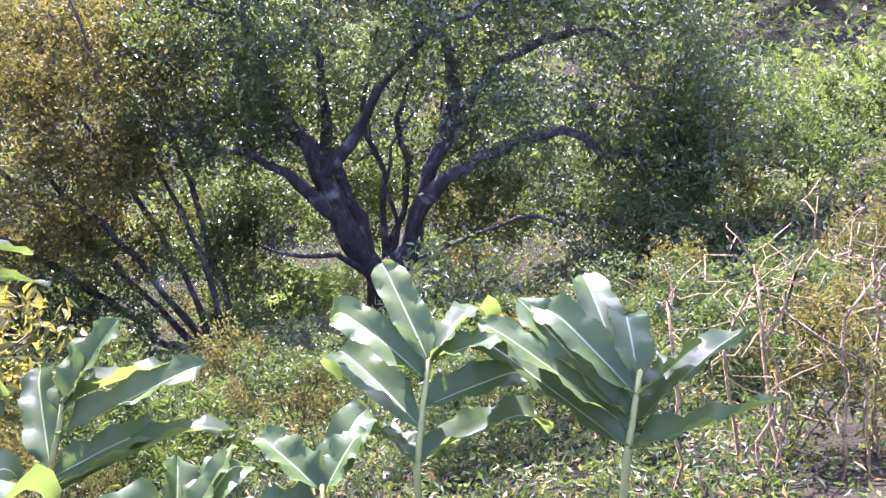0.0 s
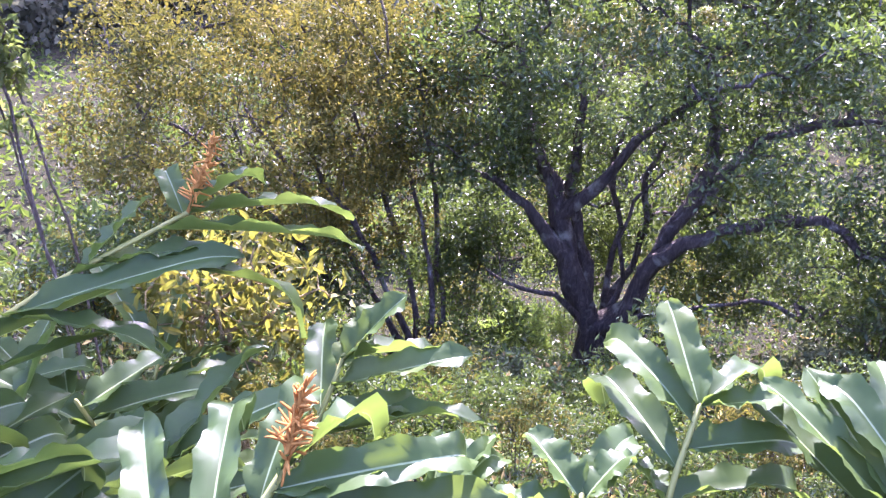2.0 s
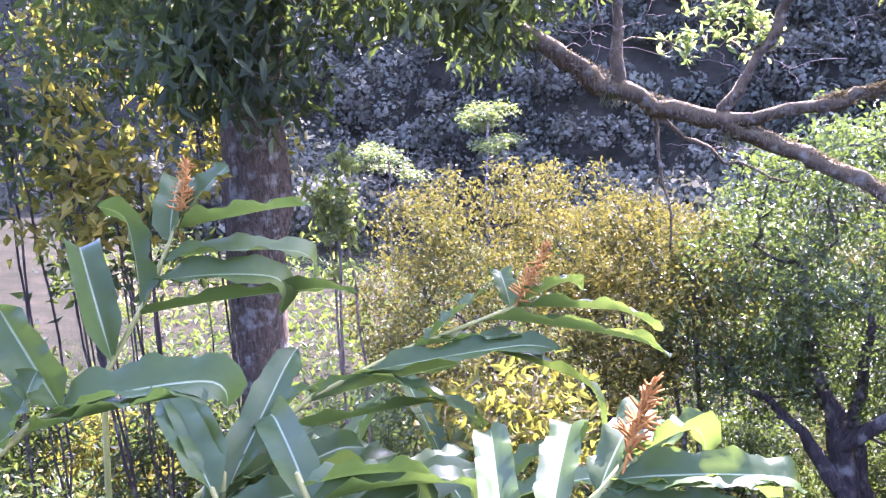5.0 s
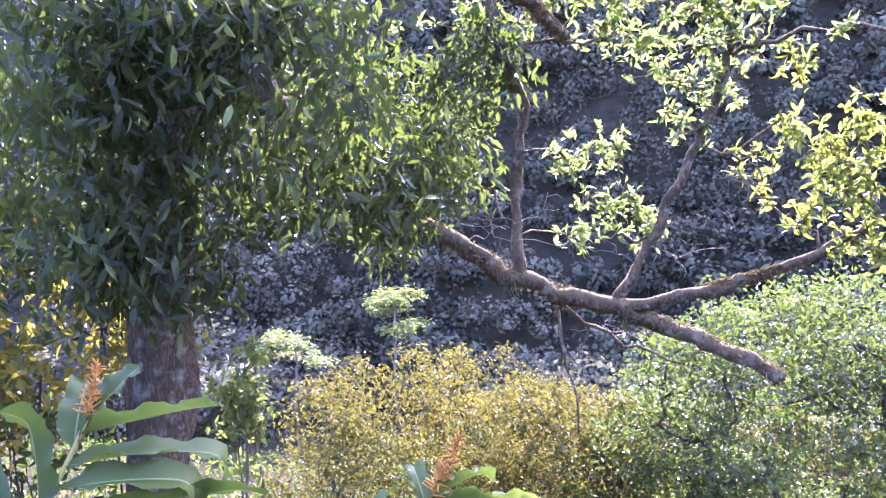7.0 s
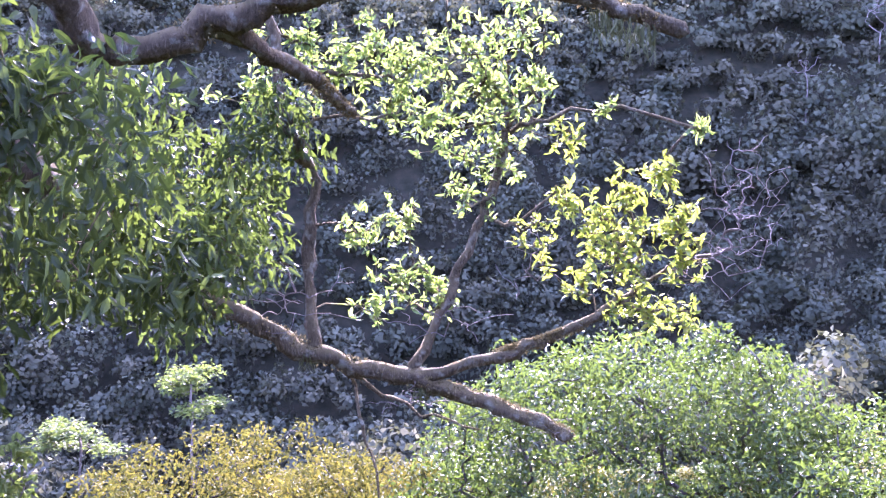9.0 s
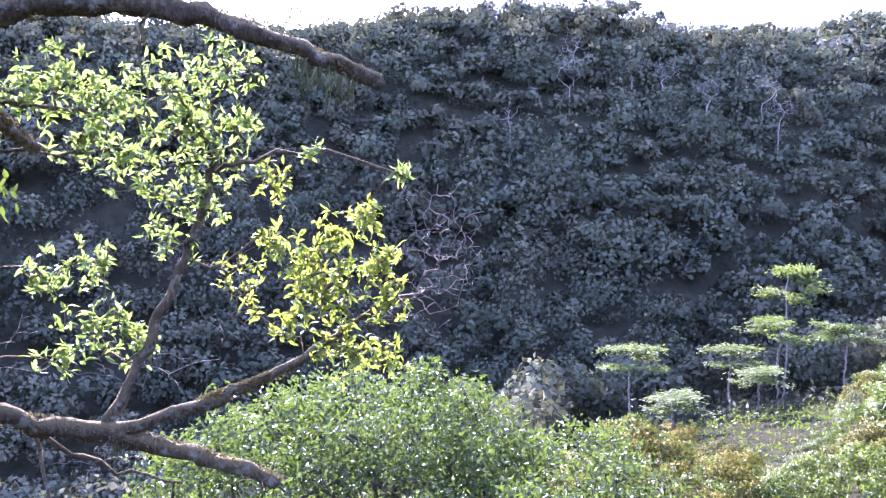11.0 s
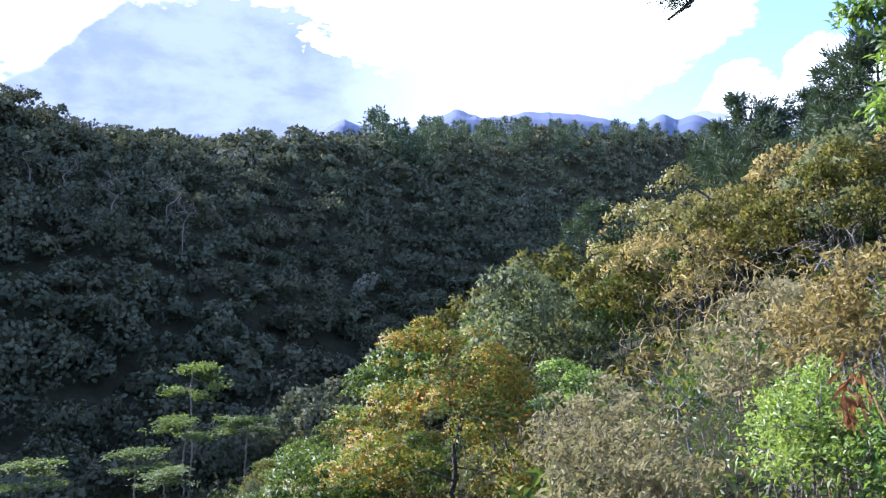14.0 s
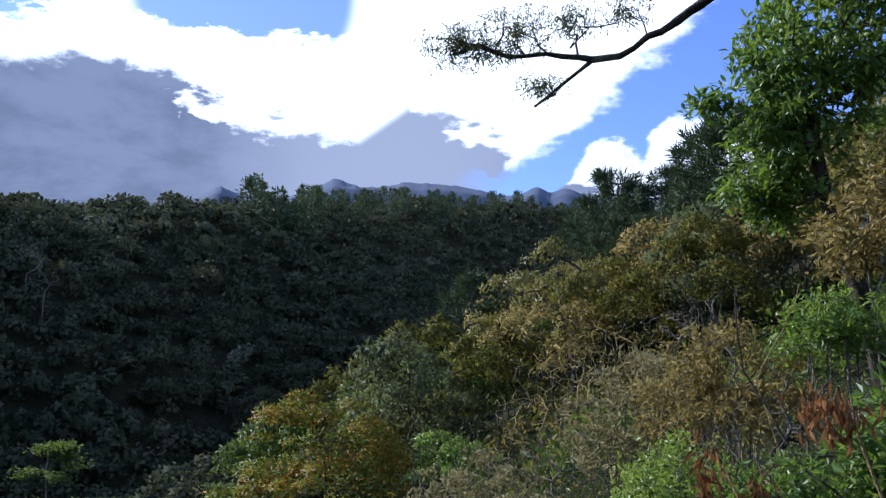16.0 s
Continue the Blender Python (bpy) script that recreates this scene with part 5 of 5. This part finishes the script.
# ---- shrubs and single plants ----
def shrub(name, label, place, radii, mat, bark, seed, tips=60, per=24, leaf=0.1, slim=0.45, stems=6, fine=False, up=0.4, hang=0.0, spread=0.2, low=-0.5, category="shrub", tip=0.005):
    """A bush of several stems from one foot; place is the middle of its head."""
    rng = np.random.RandomState(seed)
    foot = np.array([place[0], place[1], float(height(place[0], place[1]))])
    sk = Skeleton()
    for k in range(stems):
        a = rng.uniform(0, 6.28)
        q = np.array(place) + np.array([math.cos(a) * radii[0] * 0.4, math.sin(a) * radii[1] * 0.4, rng.uniform(-0.3, 0.3) * radii[2]])
        f0 = foot + np.array([math.cos(a) * 0.12, math.sin(a) * 0.12, -0.1])
        sk.path([f0, (f0 + q) / 2 + rng.normal(0, 0.06, 3), q], -1, 0.01, rng, 0.3)
    sk.grow(blob_targets(rng, tips, place, radii, 0.8, low), rng, 0.03, 0.05, 0.25)
    root = thing(name, tuple(foot), label, category)
    s = Soup()
    sk.mesh(s, tip, 2.4, rng)
    piece("branchwork", s.mesh("branchwork", bark, True, foot), root)
    s = Soup()
    crown(s, np.array(sk.p)[sk.tips], rng, per, spread, leaf, leaf * slim, up, 0.2, fine, hang)
    piece("foliage", s.mesh("foliage", mat, False, foot), root)
    return root


shrub("golden_shrub", "yellowing shrub with pointed golden leaves", (0.05, 3.8, -1.0), (0.5, 0.4, 0.42), LEAF_GOLD, TWIG_PINK, 801, 80, 11, 0.085, 0.36, 7, True, 0.3, 0.6, 0.14)
shrub("lime_fern", "bright lime-green feathery bush under the trees", (4.95, 12.0, -9.5), (0.9, 0.7, 0.75), LEAF_LIME, BARK_DARK, 802, 80, 40, 0.12, 0.2, 9, False, 0.3)
shrub("grey_shrub", "pale grey-green shrub with small shiny leaves", (3.2, 8.2, -6.9), (1.0, 0.8, 0.8), LEAF_GREY, BARK_GREY, 803, 120, 40, 0.07, 0.5, 9)
shrub("grey_shrub", "pale grey-green shrub with broad leaves", (8.1, 8.0, -7.3), (0.8, 0.7, 0.6), LEAF_GREY, BARK_GREY, 804, 60, 24, 0.13, 0.6, 7)
shrub("lime_plant", "young plant with upright lime-green leaves", (8.0, 7.6, -7.4), (0.25, 0.25, 0.3), LEAF_LIME, BARK_GREY, 805, 8, 5, 0.35, 0.3, 3, True, 0.2, -1.0, 0.1)
for k, (q, r, m) in enumerate((((-2.6, 5.0, 0.0), (0.6, 0.5, 0.6), LEAF_GOLD), ((-2.9, 5.6, -0.6), (0.7, 0.6, 0.9), LEAF_LANCE), ((-2.3, 6.4, 0.0), (0.5, 0.5, 0.7), LEAF_GOLD),
                               ((-3.4, 5.0, 0.4), (0.7, 0.6, 0.9), LEAF_LANCE), ((-3.6, 6.6, 0.4), (0.9, 0.7, 1.0), LEAF_GOLD), ((-4.2, 7.4, 1.4), (1.0, 0.8, 1.0), LEAF_LANCE))):
    shrub("sapling_thicket", "thicket of thin dark saplings with backlit yellow leaves" if m is LEAF_GOLD else "thicket of thin dark saplings with green leaves",
          q, r, m, BARK_DARK, 810 + k, 46, 14, 0.11, 0.45, 4, False, 0.3, 0.4, 0.22, -0.9)
shrub("pale_vine", "pale leafy climber beside the big trunk", (-1.42, 6.35, -0.7), (0.2, 0.2, 0.6), LEAF_FRESH, BARK_GREY, 820, 44, 14, 0.09, 0.5, 3, False, 0.4, 0.3, 0.1, -1.0, "climber")

for k, (q, r, m) in enumerate((((0.4, 12.0, -7.6), (2.2, 1.0, 1.5), LEAF_DARK), ((3.7, 12.9, -7.8), (1.3, 0.9, 1.3), LEAF_DARK), ((8.6, 11.6, -7.9), (1.8, 1.0, 1.3), LEAF_DARK), ((10.9, 9.2, -7.6), (1.5, 1.2, 1.4), LEAF_DARK),
                               ((12.2, 7.2, -7.2), (1.5, 1.2, 1.2), LEAF_FRESH), ((6.6, 13.4, -8.3), (1.6, 0.8, 1.2), LEAF_FRESH), ((-2.0, 11.2, -6.6), (1.6, 1.0, 1.4), LEAF_DARK), ((1.9, 9.6, -8.0), (1.2, 0.8, 0.8), LEAF_DARK))):
    shrub("thicket", "dense dark thicket with small shiny leaves under the trees" if m is LEAF_DARK else "fresh green thicket in a sunny gap under the trees",
          q, r, m, BARK_DARK, 830 + k, 170, 34, 0.11, 0.45, 9, False, 0.4, 0.1, 0.26, -0.9)

for k, (x, y) in enumerate(((-3.0, 6.3), (-3.9, 7.0), (-2.7, 7.5), (-4.5, 6.0), (-3.5, 8.3), (-5.0, 7.4))):
    shrub("leafy_shrub", "dark leafy shrub with a few yellow leaves on the bank", (x, y, float(height(x, y)) + 0.9), (0.8, 0.7, 0.9), LEAF_GOLD if k % 3 == 1 else LEAF_LANCE, BARK_DARK, 845 + k, 80, 22, 0.11, 0.4, 6, False, 0.3, 0.4, 0.22, -0.9)


UNDER = [shrub("understory_shrub", "low dark shrub with small shiny leaves under the trees", (0, 40, float(height(0, 40)) + 0.9), (0.9, 0.8, 0.7), LEAF_DARK, BARK_DARK, 826, 50, 24, 0.11, 0.45, 6, False, 0.35, 0.0, 0.22),
         shrub("understory_shrub", "low green shrub under the trees", (3, 42, float(height(3, 42)) + 1.0), (1.0, 0.9, 0.8), LEAF_MID, BARK_DARK, 827, 50, 24, 0.13, 0.42, 6, False, 0.35, 0.0, 0.24),
         shrub("understory_shrub", "low yellow-green shrub under the trees", (6, 42, float(height(6, 42)) + 1.1), (0.9, 0.9, 0.9), LEAF_YELLOW, BARK_DARK, 828, 50, 24, 0.11, 0.42, 6, False, 0.35, 0.0, 0.24)]
under_rng = np.random.RandomState(829)
spots = []
while len(spots) < 54:
    yaw, d = under_rng.uniform(-62, 16), under_rng.uniform(7.5, 26)
    p = heading(yaw, 0) * d
    if (d < 11 and yaw > -30) or (d < 9.5 and yaw < -36):
        continue
    if all(math.hypot(p.x - q[0], p.y - q[1]) > 1.3 for q in spots) and math.hypot(p.x - 6.3, p.y - 11.2) > 1.0:
        spots.append((p.x, p.y, under_rng.uniform(0.7, 1.25)))
while len(spots) < 98:
    yaw, d = under_rng.uniform(-64, 4), under_rng.uniform(3.6, 8.2)
    p = heading(yaw, 0) * d
    if all(math.hypot(p.x - q[0], p.y - q[1]) > 0.55 for q in spots):
        spots.append((p.x, p.y, under_rng.uniform(0.32, 0.55)))
for k, first in enumerate(UNDER):
    plant_copies(first, spots[k::3], under_rng, 1, 1, "understory shrubs")


def dry_stems():
    rng = np.random.RandomState(830)
    for pts in ([(2.90, 1.58, -1.23), (3.06, 1.87, -0.97), (3.16, 2.06, -0.77), (3.22, 2.19, -0.62)], [(2.89, 1.60, -1.23), (3.08, 1.75, -1.00), (3.14, 1.99, -0.83), (3.41, 2.10, -0.45)],
                [(3.03, 1.41, -1.18), (3.24, 1.63, -0.91), (3.36, 1.84, -0.68), (3.53, 1.84, -0.47)], [(2.50, 1.85, -0.89), (2.60, 2.02, -0.71), (2.66, 2.20, -0.54)],
                [(3.13, 1.35, -1.11), (3.33, 1.68, -0.79), (3.21, 2.01, -0.75)], [(3.3, 1.2, -1.0), (3.5, 1.5, -0.7), (3.7, 1.6, -0.4)],
                [(2.95, 1.9, -1.2), (2.98, 2.05, -0.9), (3.05, 2.1, -0.6)], [(3.4, 1.55, -1.1), (3.6, 1.8, -0.8), (3.62, 1.95, -0.5)], [(2.75, 1.5, -1.2), (2.8, 1.7, -1.0), (2.95, 1.75, -0.8)]):
        sk = Skeleton()
        p0 = np.array(pts[0])
        g = np.array([p0[0] - 0.05, p0[1] - 0.15, float(height(p0[0] - 0.05, p0[1] - 0.15))])
        sk.path([g - np.array([0, 0, 0.1])] + pts, -1, 0.012, rng, 0.12, (0.009, 0.005))
        sk.grow(blob_targets(rng, 22, np.array(pts[-1]) + np.array([0.05, 0, -0.1]), (0.4, 0.3, 0.35), 1.0, -0.95), rng, 0.012, 0.02, 0.08)
        s = Soup()
        sk.mesh(s, 0.0035, 2.4, rng)
        root = thing("dead_plant", tuple(g), "bleached dry branching stem of a dead shrub", "dead plant", "dead plants")
        piece("stem", s.mesh("stem", TWIG_PINK, True, g), root)


dry_stems()

# ---- beside the path further along ----
LAUREL = [(9.9, -3.4, float(height(9.9, -3.4))), (9.8, -3.0, 2.4), (9.7, -2.7, 3.6), (9.6, -2.5, 4.8)]
laurel_t = np.concatenate([blob_targets(rng, n, c, r, 0.8, -0.95) for n, c, r in (
    (60, (9.5, -2.3, 5.3), (0.8, 0.6, 0.6)), (60, (9.7, -2.3, 4.6), (0.8, 0.6, 0.5)), (60, (9.6, -3.2, 5.2), (0.8, 0.8, 0.7)), (50, (9.9, -2.2, 4.0), (0.6, 0.5, 0.4)), (6, (9.35, -1.5, 4.8), (0.2, 0.12, 0.12)),
    (60, (9.4, -3.0, 6.1), (0.9, 0.9, 0.6)))])
limb_tree("laurel_tree", "tall leafy tree with fresh green pointed leaves", LAUREL, [], laurel_t, LEAF_LAUREL, BARK_DARK, 840, 0.12, 34, 0.2, 0.007, 2.4, True, 0.4, 0.3, (0.12, 0.07), slim=0.34)

SPRAY = [[(7.52, -1.5, 5.3), (7.67, -0.93, 5.00), (7.76, -0.59, 4.83), (7.77, -0.34, 4.81), (7.80, -0.19, 4.73), (7.86, 0.12, 4.51), (7.87, 0.20, 4.44)],
         [(7.77, -0.34, 4.81), (7.72, 0.10, 4.88), (7.70, 0.40, 4.88), (7.63, 0.70, 4.96), (7.61, 0.90, 4.92)]]
spray_t = np.concatenate([blob_targets(rng, n, c, r, 1.0, -0.95) for n, c, r in (
    (70, (7.6, 0.85, 5.0), (0.25, 0.35, 0.22)), (60, (7.65, 0.35, 5.1), (0.25, 0.4, 0.22)), (26, (7.8, 0.15, 4.62), (0.1, 0.2, 0.16)), (40, (7.65, -0.1, 5.15), (0.2, 0.4, 0.14)),
    (24, (7.6, 0.6, 4.85), (0.2, 0.4, 0.1)), (24, (7.65, -0.6, 5.2), (0.2, 0.3, 0.14)))])
limb_tree("overhanging_tree", "tree with a dark bough and sparse fine drooping leaves", [(7.6, -4.2, float(height(7.6, -4.2))), (7.5, -3.6, 4.0), (7.4, -2.6, 5.4), (7.52, -1.5, 5.3)],
          SPRAY, spray_t, LEAF_GREY, BARK_DARK, 841, 0.048, 13, 0.11, 0.0032, 2.3, False, 0.2, 1.2, (0.10, 0.045), slim=0.25, thicks=[(0.042, 0.012), (0.025, 0.008)], kink=0.011)

for k, (c, r, m, lab, leaf, tips) in enumerate((
        ((6.9, -0.85, 1.05), (0.65, 0.45, 0.5), LEAF_LIME, "soft yellow-green bush with small leaves", 0.05, 170), ((6.4, -1.5, 1.0), (0.6, 0.45, 0.45), LEAF_LAUREL, "green bush with whitish leaf undersides", 0.065, 120),
        ((8.0, -2.2, 2.3), (0.5, 0.45, 0.4), LEAF_LAUREL, "leafy green bush on the bank", 0.07, 70), ((6.2, -2.4, 1.5), (0.6, 0.6, 0.6), LEAF_LAUREL, "green bush on the bank", 0.1, 90),
        ((8.6, -3.0, 3.2), (0.9, 0.8, 0.7), LEAF_BROWN, "dry brownish bush on the bank", 0.09, 80), ((8.8, -1.4, 1.8), (0.9, 0.8, 0.7), LEAF_BROWN, "dry bush with brown leaves on the bank", 0.08, 100),
        ((10.5, -0.8, 1.4), (1.2, 1.0, 0.9), LEAF_STRAW, "dry bush with straw-coloured leaves on the slope", 0.09, 110), ((9.5, 0.8, 0.0), (1.2, 1.0, 0.8), LEAF_STRAW, "pale straw-coloured dry bush on the slope", 0.09, 110),
        ((12.5, 1.4, 0.0), (1.4, 1.1, 1.0), LEAF_STRAW, "pale straw-coloured dry bush on the slope", 0.1, 110))):
    shrub("bush", lab, c, r, m, BARK_GREY, 850 + k, tips, 30, leaf, 0.45, 8, False, 0.35, 0.1, 0.16)


def dead_leaves(place, n, seed, size):
    """A hanging bunch of withered leaves on a dry stem."""
    rng = np.random.RandomState(seed)
    c = np.array(place)
    g = np.array([c[0] + 0.3, c[1] - 0.5, 0.0])
    g[2] = float(height(g[0], g[1]))
    root = thing("withered_bunch", tuple(g), "withered reddish-brown leaf bunch on a dry stem", "dead leaves", "withered bunches")
    s = Soup()
    tube(s, [g - np.array([0, 0, 0.1]), (g + c) / 2 + np.array([0, -0.05, 0.25]), c + np.array([0, -0.05, 0.12]), c], [0.016, 0.012, 0.008, 0.004], 5)
    piece("stem", s.mesh("stem", TWIG_PINK, True, g), root)
    s = Soup()
    base = c + rng.normal(0, 1, (n, 3)) * np.array(size) * 0.5
    leaves(s, base, rng.normal(0, 0.4, (n, 3)) + np.array([0, 0, -1.0]), 0.10, 0.022, rng, 0.1, 0.3, True, rng.normal(0, 1, (n, 3)))
    piece("withered_foliage", s.mesh("withered_foliage", LEAF_DEAD, False, g), root)


dead_leaves((5.17, -1.5, 1.82), 110, 870, (0.1, 0.18, 0.12))
dead_leaves((5.24, -0.86, 1.5), 50, 871, (0.06, 0.06, 0.16))
dead_leaves((5.19, -1.12, 1.38), 30, 872, (0.05, 0.06, 0.12))


def twining_vine(pts, thick, seed):
    rng = np.random.RandomState(seed)
    sk = Skeleton()
    sk.path(pts, -1, 0.008, rng, 0.1, (thick, thick * 0.5))
    s = Soup()
    sk.mesh(s, 0.002, 2.4, rng)
    ob = new("vine_stem", s.mesh("vine_stem", BARK_DARK if seed % 2 else TWIG_PINK, True, pts[0]))
    ob.location = pts[0]
    return tagged(ob, "bare thin vine stem growing from the bank", "vine", "vine stems")


twining_vine([(6.1, -2.2, float(height(6.1, -2.2))), (6.07, -1.77, 1.21), (6.16, -1.51, 1.47), (6.20, -1.37, 1.75), (6.23, -1.22, 2.04), (6.22, -1.21, 2.26), (6.20, -1.20, 2.55)], 0.012, 881)
twining_vine([(6.4, -1.9, float(height(6.4, -1.9))), (6.25, -1.3, 1.95), (6.3, -1.5, 2.3), (6.35, -1.65, 2.6)], 0.01, 882)



def dry_shrub(place, tall, seed, mat):
    """A leafless tangle of branches."""
    rng = np.random.RandomState(seed)
    root = thing("dry_shrub", place, "leafless shrub of tangled dry branches on the bank", "dead shrub", "dry shrubs")
    sk = Skeleton()
    for k in range(4):
        a = rng.uniform(0, 6.28)
        sk.path([(0.05 * math.cos(a), 0.05 * math.sin(a), -0.15), (0.12 * tall * math.cos(a), 0.12 * tall * math.sin(a), tall * 0.4)], -1, 0.02 * tall, rng, 0.15 * tall)
    sk.grow(blob_targets(rng, 80, (0, 0, tall * 0.72), (tall * 0.42, tall * 0.42, tall * 0.36), 0.9, -0.8), rng, 0.022 * tall, 0.06, 0.12 * tall)
    s = Soup()
    sk.mesh(s, 0.0028 * tall, 2.4, rng)
    piece("branchwork", s.mesh("branchwork", mat, True), root)


for k, (yaw, d, tall) in enumerate(((-101, 6.6, 1.5), (-99, 7.2, 1.2), (-103, 8.0, 2.0), (-97, 9.5, 1.5), (-93, 11, 1.6), (-100, 12, 2.4), (-89, 14, 2.0), (-95, 15, 2.4), (-84, 19, 2.6), (-91, 19, 2.8),
                                     (-97, 21, 3.2), (-86, 25, 3.4), (-80, 27, 3.0), (-92, 28, 3.6), (-95, 34, 4.0), (-88, 34, 4.0))):
    p = heading(yaw, 0) * d
    dry_shrub((p.x, p.y, float(height(p.x, p.y))), tall, 890 + k, TWIG_PINK if k % 2 else BARK_GREY)

# single trees of the slope
for spec, (yaw, d, top_up), (tall, wide), extra in (
        (("orange_tree", 901, 8.0, 4.2, LEAF_ORANGE, BARK_DARK, "tree turning orange among its green leaves"), (-72.4, 32, 0.3), (8.0, 1.16), dict(leaf=0.15, tips=190, lumps=(20,), reach=0.26, full=0.75, skirt=0.62)),
        (("lime_tree", 902, 6.5, 2.8, LEAF_LIME, BARK_DARK, "young lime-green tree on the slope"), (-80.3, 30, -2.0), (6.5, 0.7), dict(leaf=0.2, tips=90, full=0.9)),
        (("olive_tree", 903, 9.0, 6.0, LEAF_OLIVE, BARK_DARK, "wide olive-brown tree with dark curved limbs showing through"), (-88, 48, 9.2), (9.0, 1.0), dict(leaf=0.22, tips=190, thin=2.0, lumps=(14,), reach=0.24, full=0.6)),
        (("pine_slim", 904, 0, 0, None, None, ""), (-81.2, 62, 7.1), (12.0, 1.0), None)):
    p = heading(yaw, 0) * d
    foot = float(height(p.x, p.y))
    tree = broadleaf(*spec, **extra) if extra else pine("pine_tree", 43, 12.0, "single blue-green pine on the slope", m=60, size=0.62, bole=0.3, slim=0.13)
    tree.matrix_basis = Matrix.Translation((p.x, p.y, foot)) @ Matrix.Diagonal((wide, wide, (1.75 + math.tan(radians(top_up)) * d - foot) / tall, 1))


def umbrella_tree(seed, label, tall=12.0):
    """Flat-topped tree: tall thin trunk and tiers of spreading leaf plates."""
    rng = np.random.RandomState(seed)
    root = thing("umbrella_tree", (0, 0, 0), label, "tree", "umbrella trees")
    sk = Skeleton()
    sk.path([(0, 0, -0.5), (0.3, 0, tall * 0.4), (0.1, 0.2, tall * 0.8)], -1, 0.06, rng)
    tgt = []
    for k in range(11):
        a, r = rng.uniform(0, 6.28), rng.uniform(0.3, 2.7)
        c = np.array([math.cos(a) * r, math.sin(a) * r, tall * (1.0 - 0.06 * r * rng.random() - 0.16 * rng.random())])
        tgt.append(c + rng.normal(0, 1, (12, 3)) * np.array([0.5, 0.5, 0.1]))
    sk.grow(np.concatenate(tgt), rng, 0.05, 0.03, 0.7)
    s = Soup()
    sk.mesh(s, 0.016, 2.3, rng)
    piece("trunk", s.mesh("trunk", BARK_GREY, True), root)
    s = Soup()
    tips = np.repeat(np.array(sk.p)[sk.tips], 16, 0)
    base = tips + rng.normal(0, 1, tips.shape) * np.array([0.34, 0.34, 0.16])
    leaves(s, base, rng.normal(0, 1, base.shape) * np.array([1, 1, 0.4]), 0.4, 0.18, rng, 0.6, 0.1)
    piece("crown", s.mesh("crown", LEAF_FRESH), root)
    return root


U = umbrella_tree(911, "flat-topped pale green tree in the ravine")
for k, (x, y, top_z) in enumerate(RAVINE):
    ground_z = float(height(x, y))
    sc = max(0.4, (top_z - ground_z) / 12.0)
    m = Matrix.Translation((x, y, ground_z)) @ Matrix.Rotation(k * 1.3, 4, "Z") @ Matrix.Diagonal((0.95 + 0.06 * (k % 4), 1.0, sc, 1))
    if k < len(RAVINE) - 1:
        copy_thing(U, m)
    else:
        U.matrix_basis = m


def bare_tree(place, tall, seed):
    """A leafless pale tree standing in the woods."""
    rng = np.random.RandomState(seed)
    root = thing("bare_tree", place, "pale leafless tree standing in the shaded forest", "tree", "bare trees")
    sk = Skeleton()
    sk.path([(0, 0, -0.5), (0.2, 0.1, tall * 0.5)], -1, 0.05, rng, 0.6, (0.16, 0.1))
    sk.grow(blob_targets(rng, 40, (0, 0, tall * 0.78), (tall * 0.28, tall * 0.28, tall * 0.24), 0.8, -0.7), rng, 0.06, 0.05, 0.6)
    s = Soup()
    sk.mesh(s, 0.025, 2.4, rng)
    piece("trunk", s.mesh("trunk", BARK_GREY, True), root)


for k, (x, y, tall) in enumerate(((137.9, 99.6, 13), (120.6, 119.9, 12), (124.9, 115.4, 13), (112.5, 127.5, 11), (128, 108, 15), (105, 120, 14), (140, 105, 14), (90, 118, 12))):
    bare_tree((x, y, float(height(x, y))), tall, 920 + k)
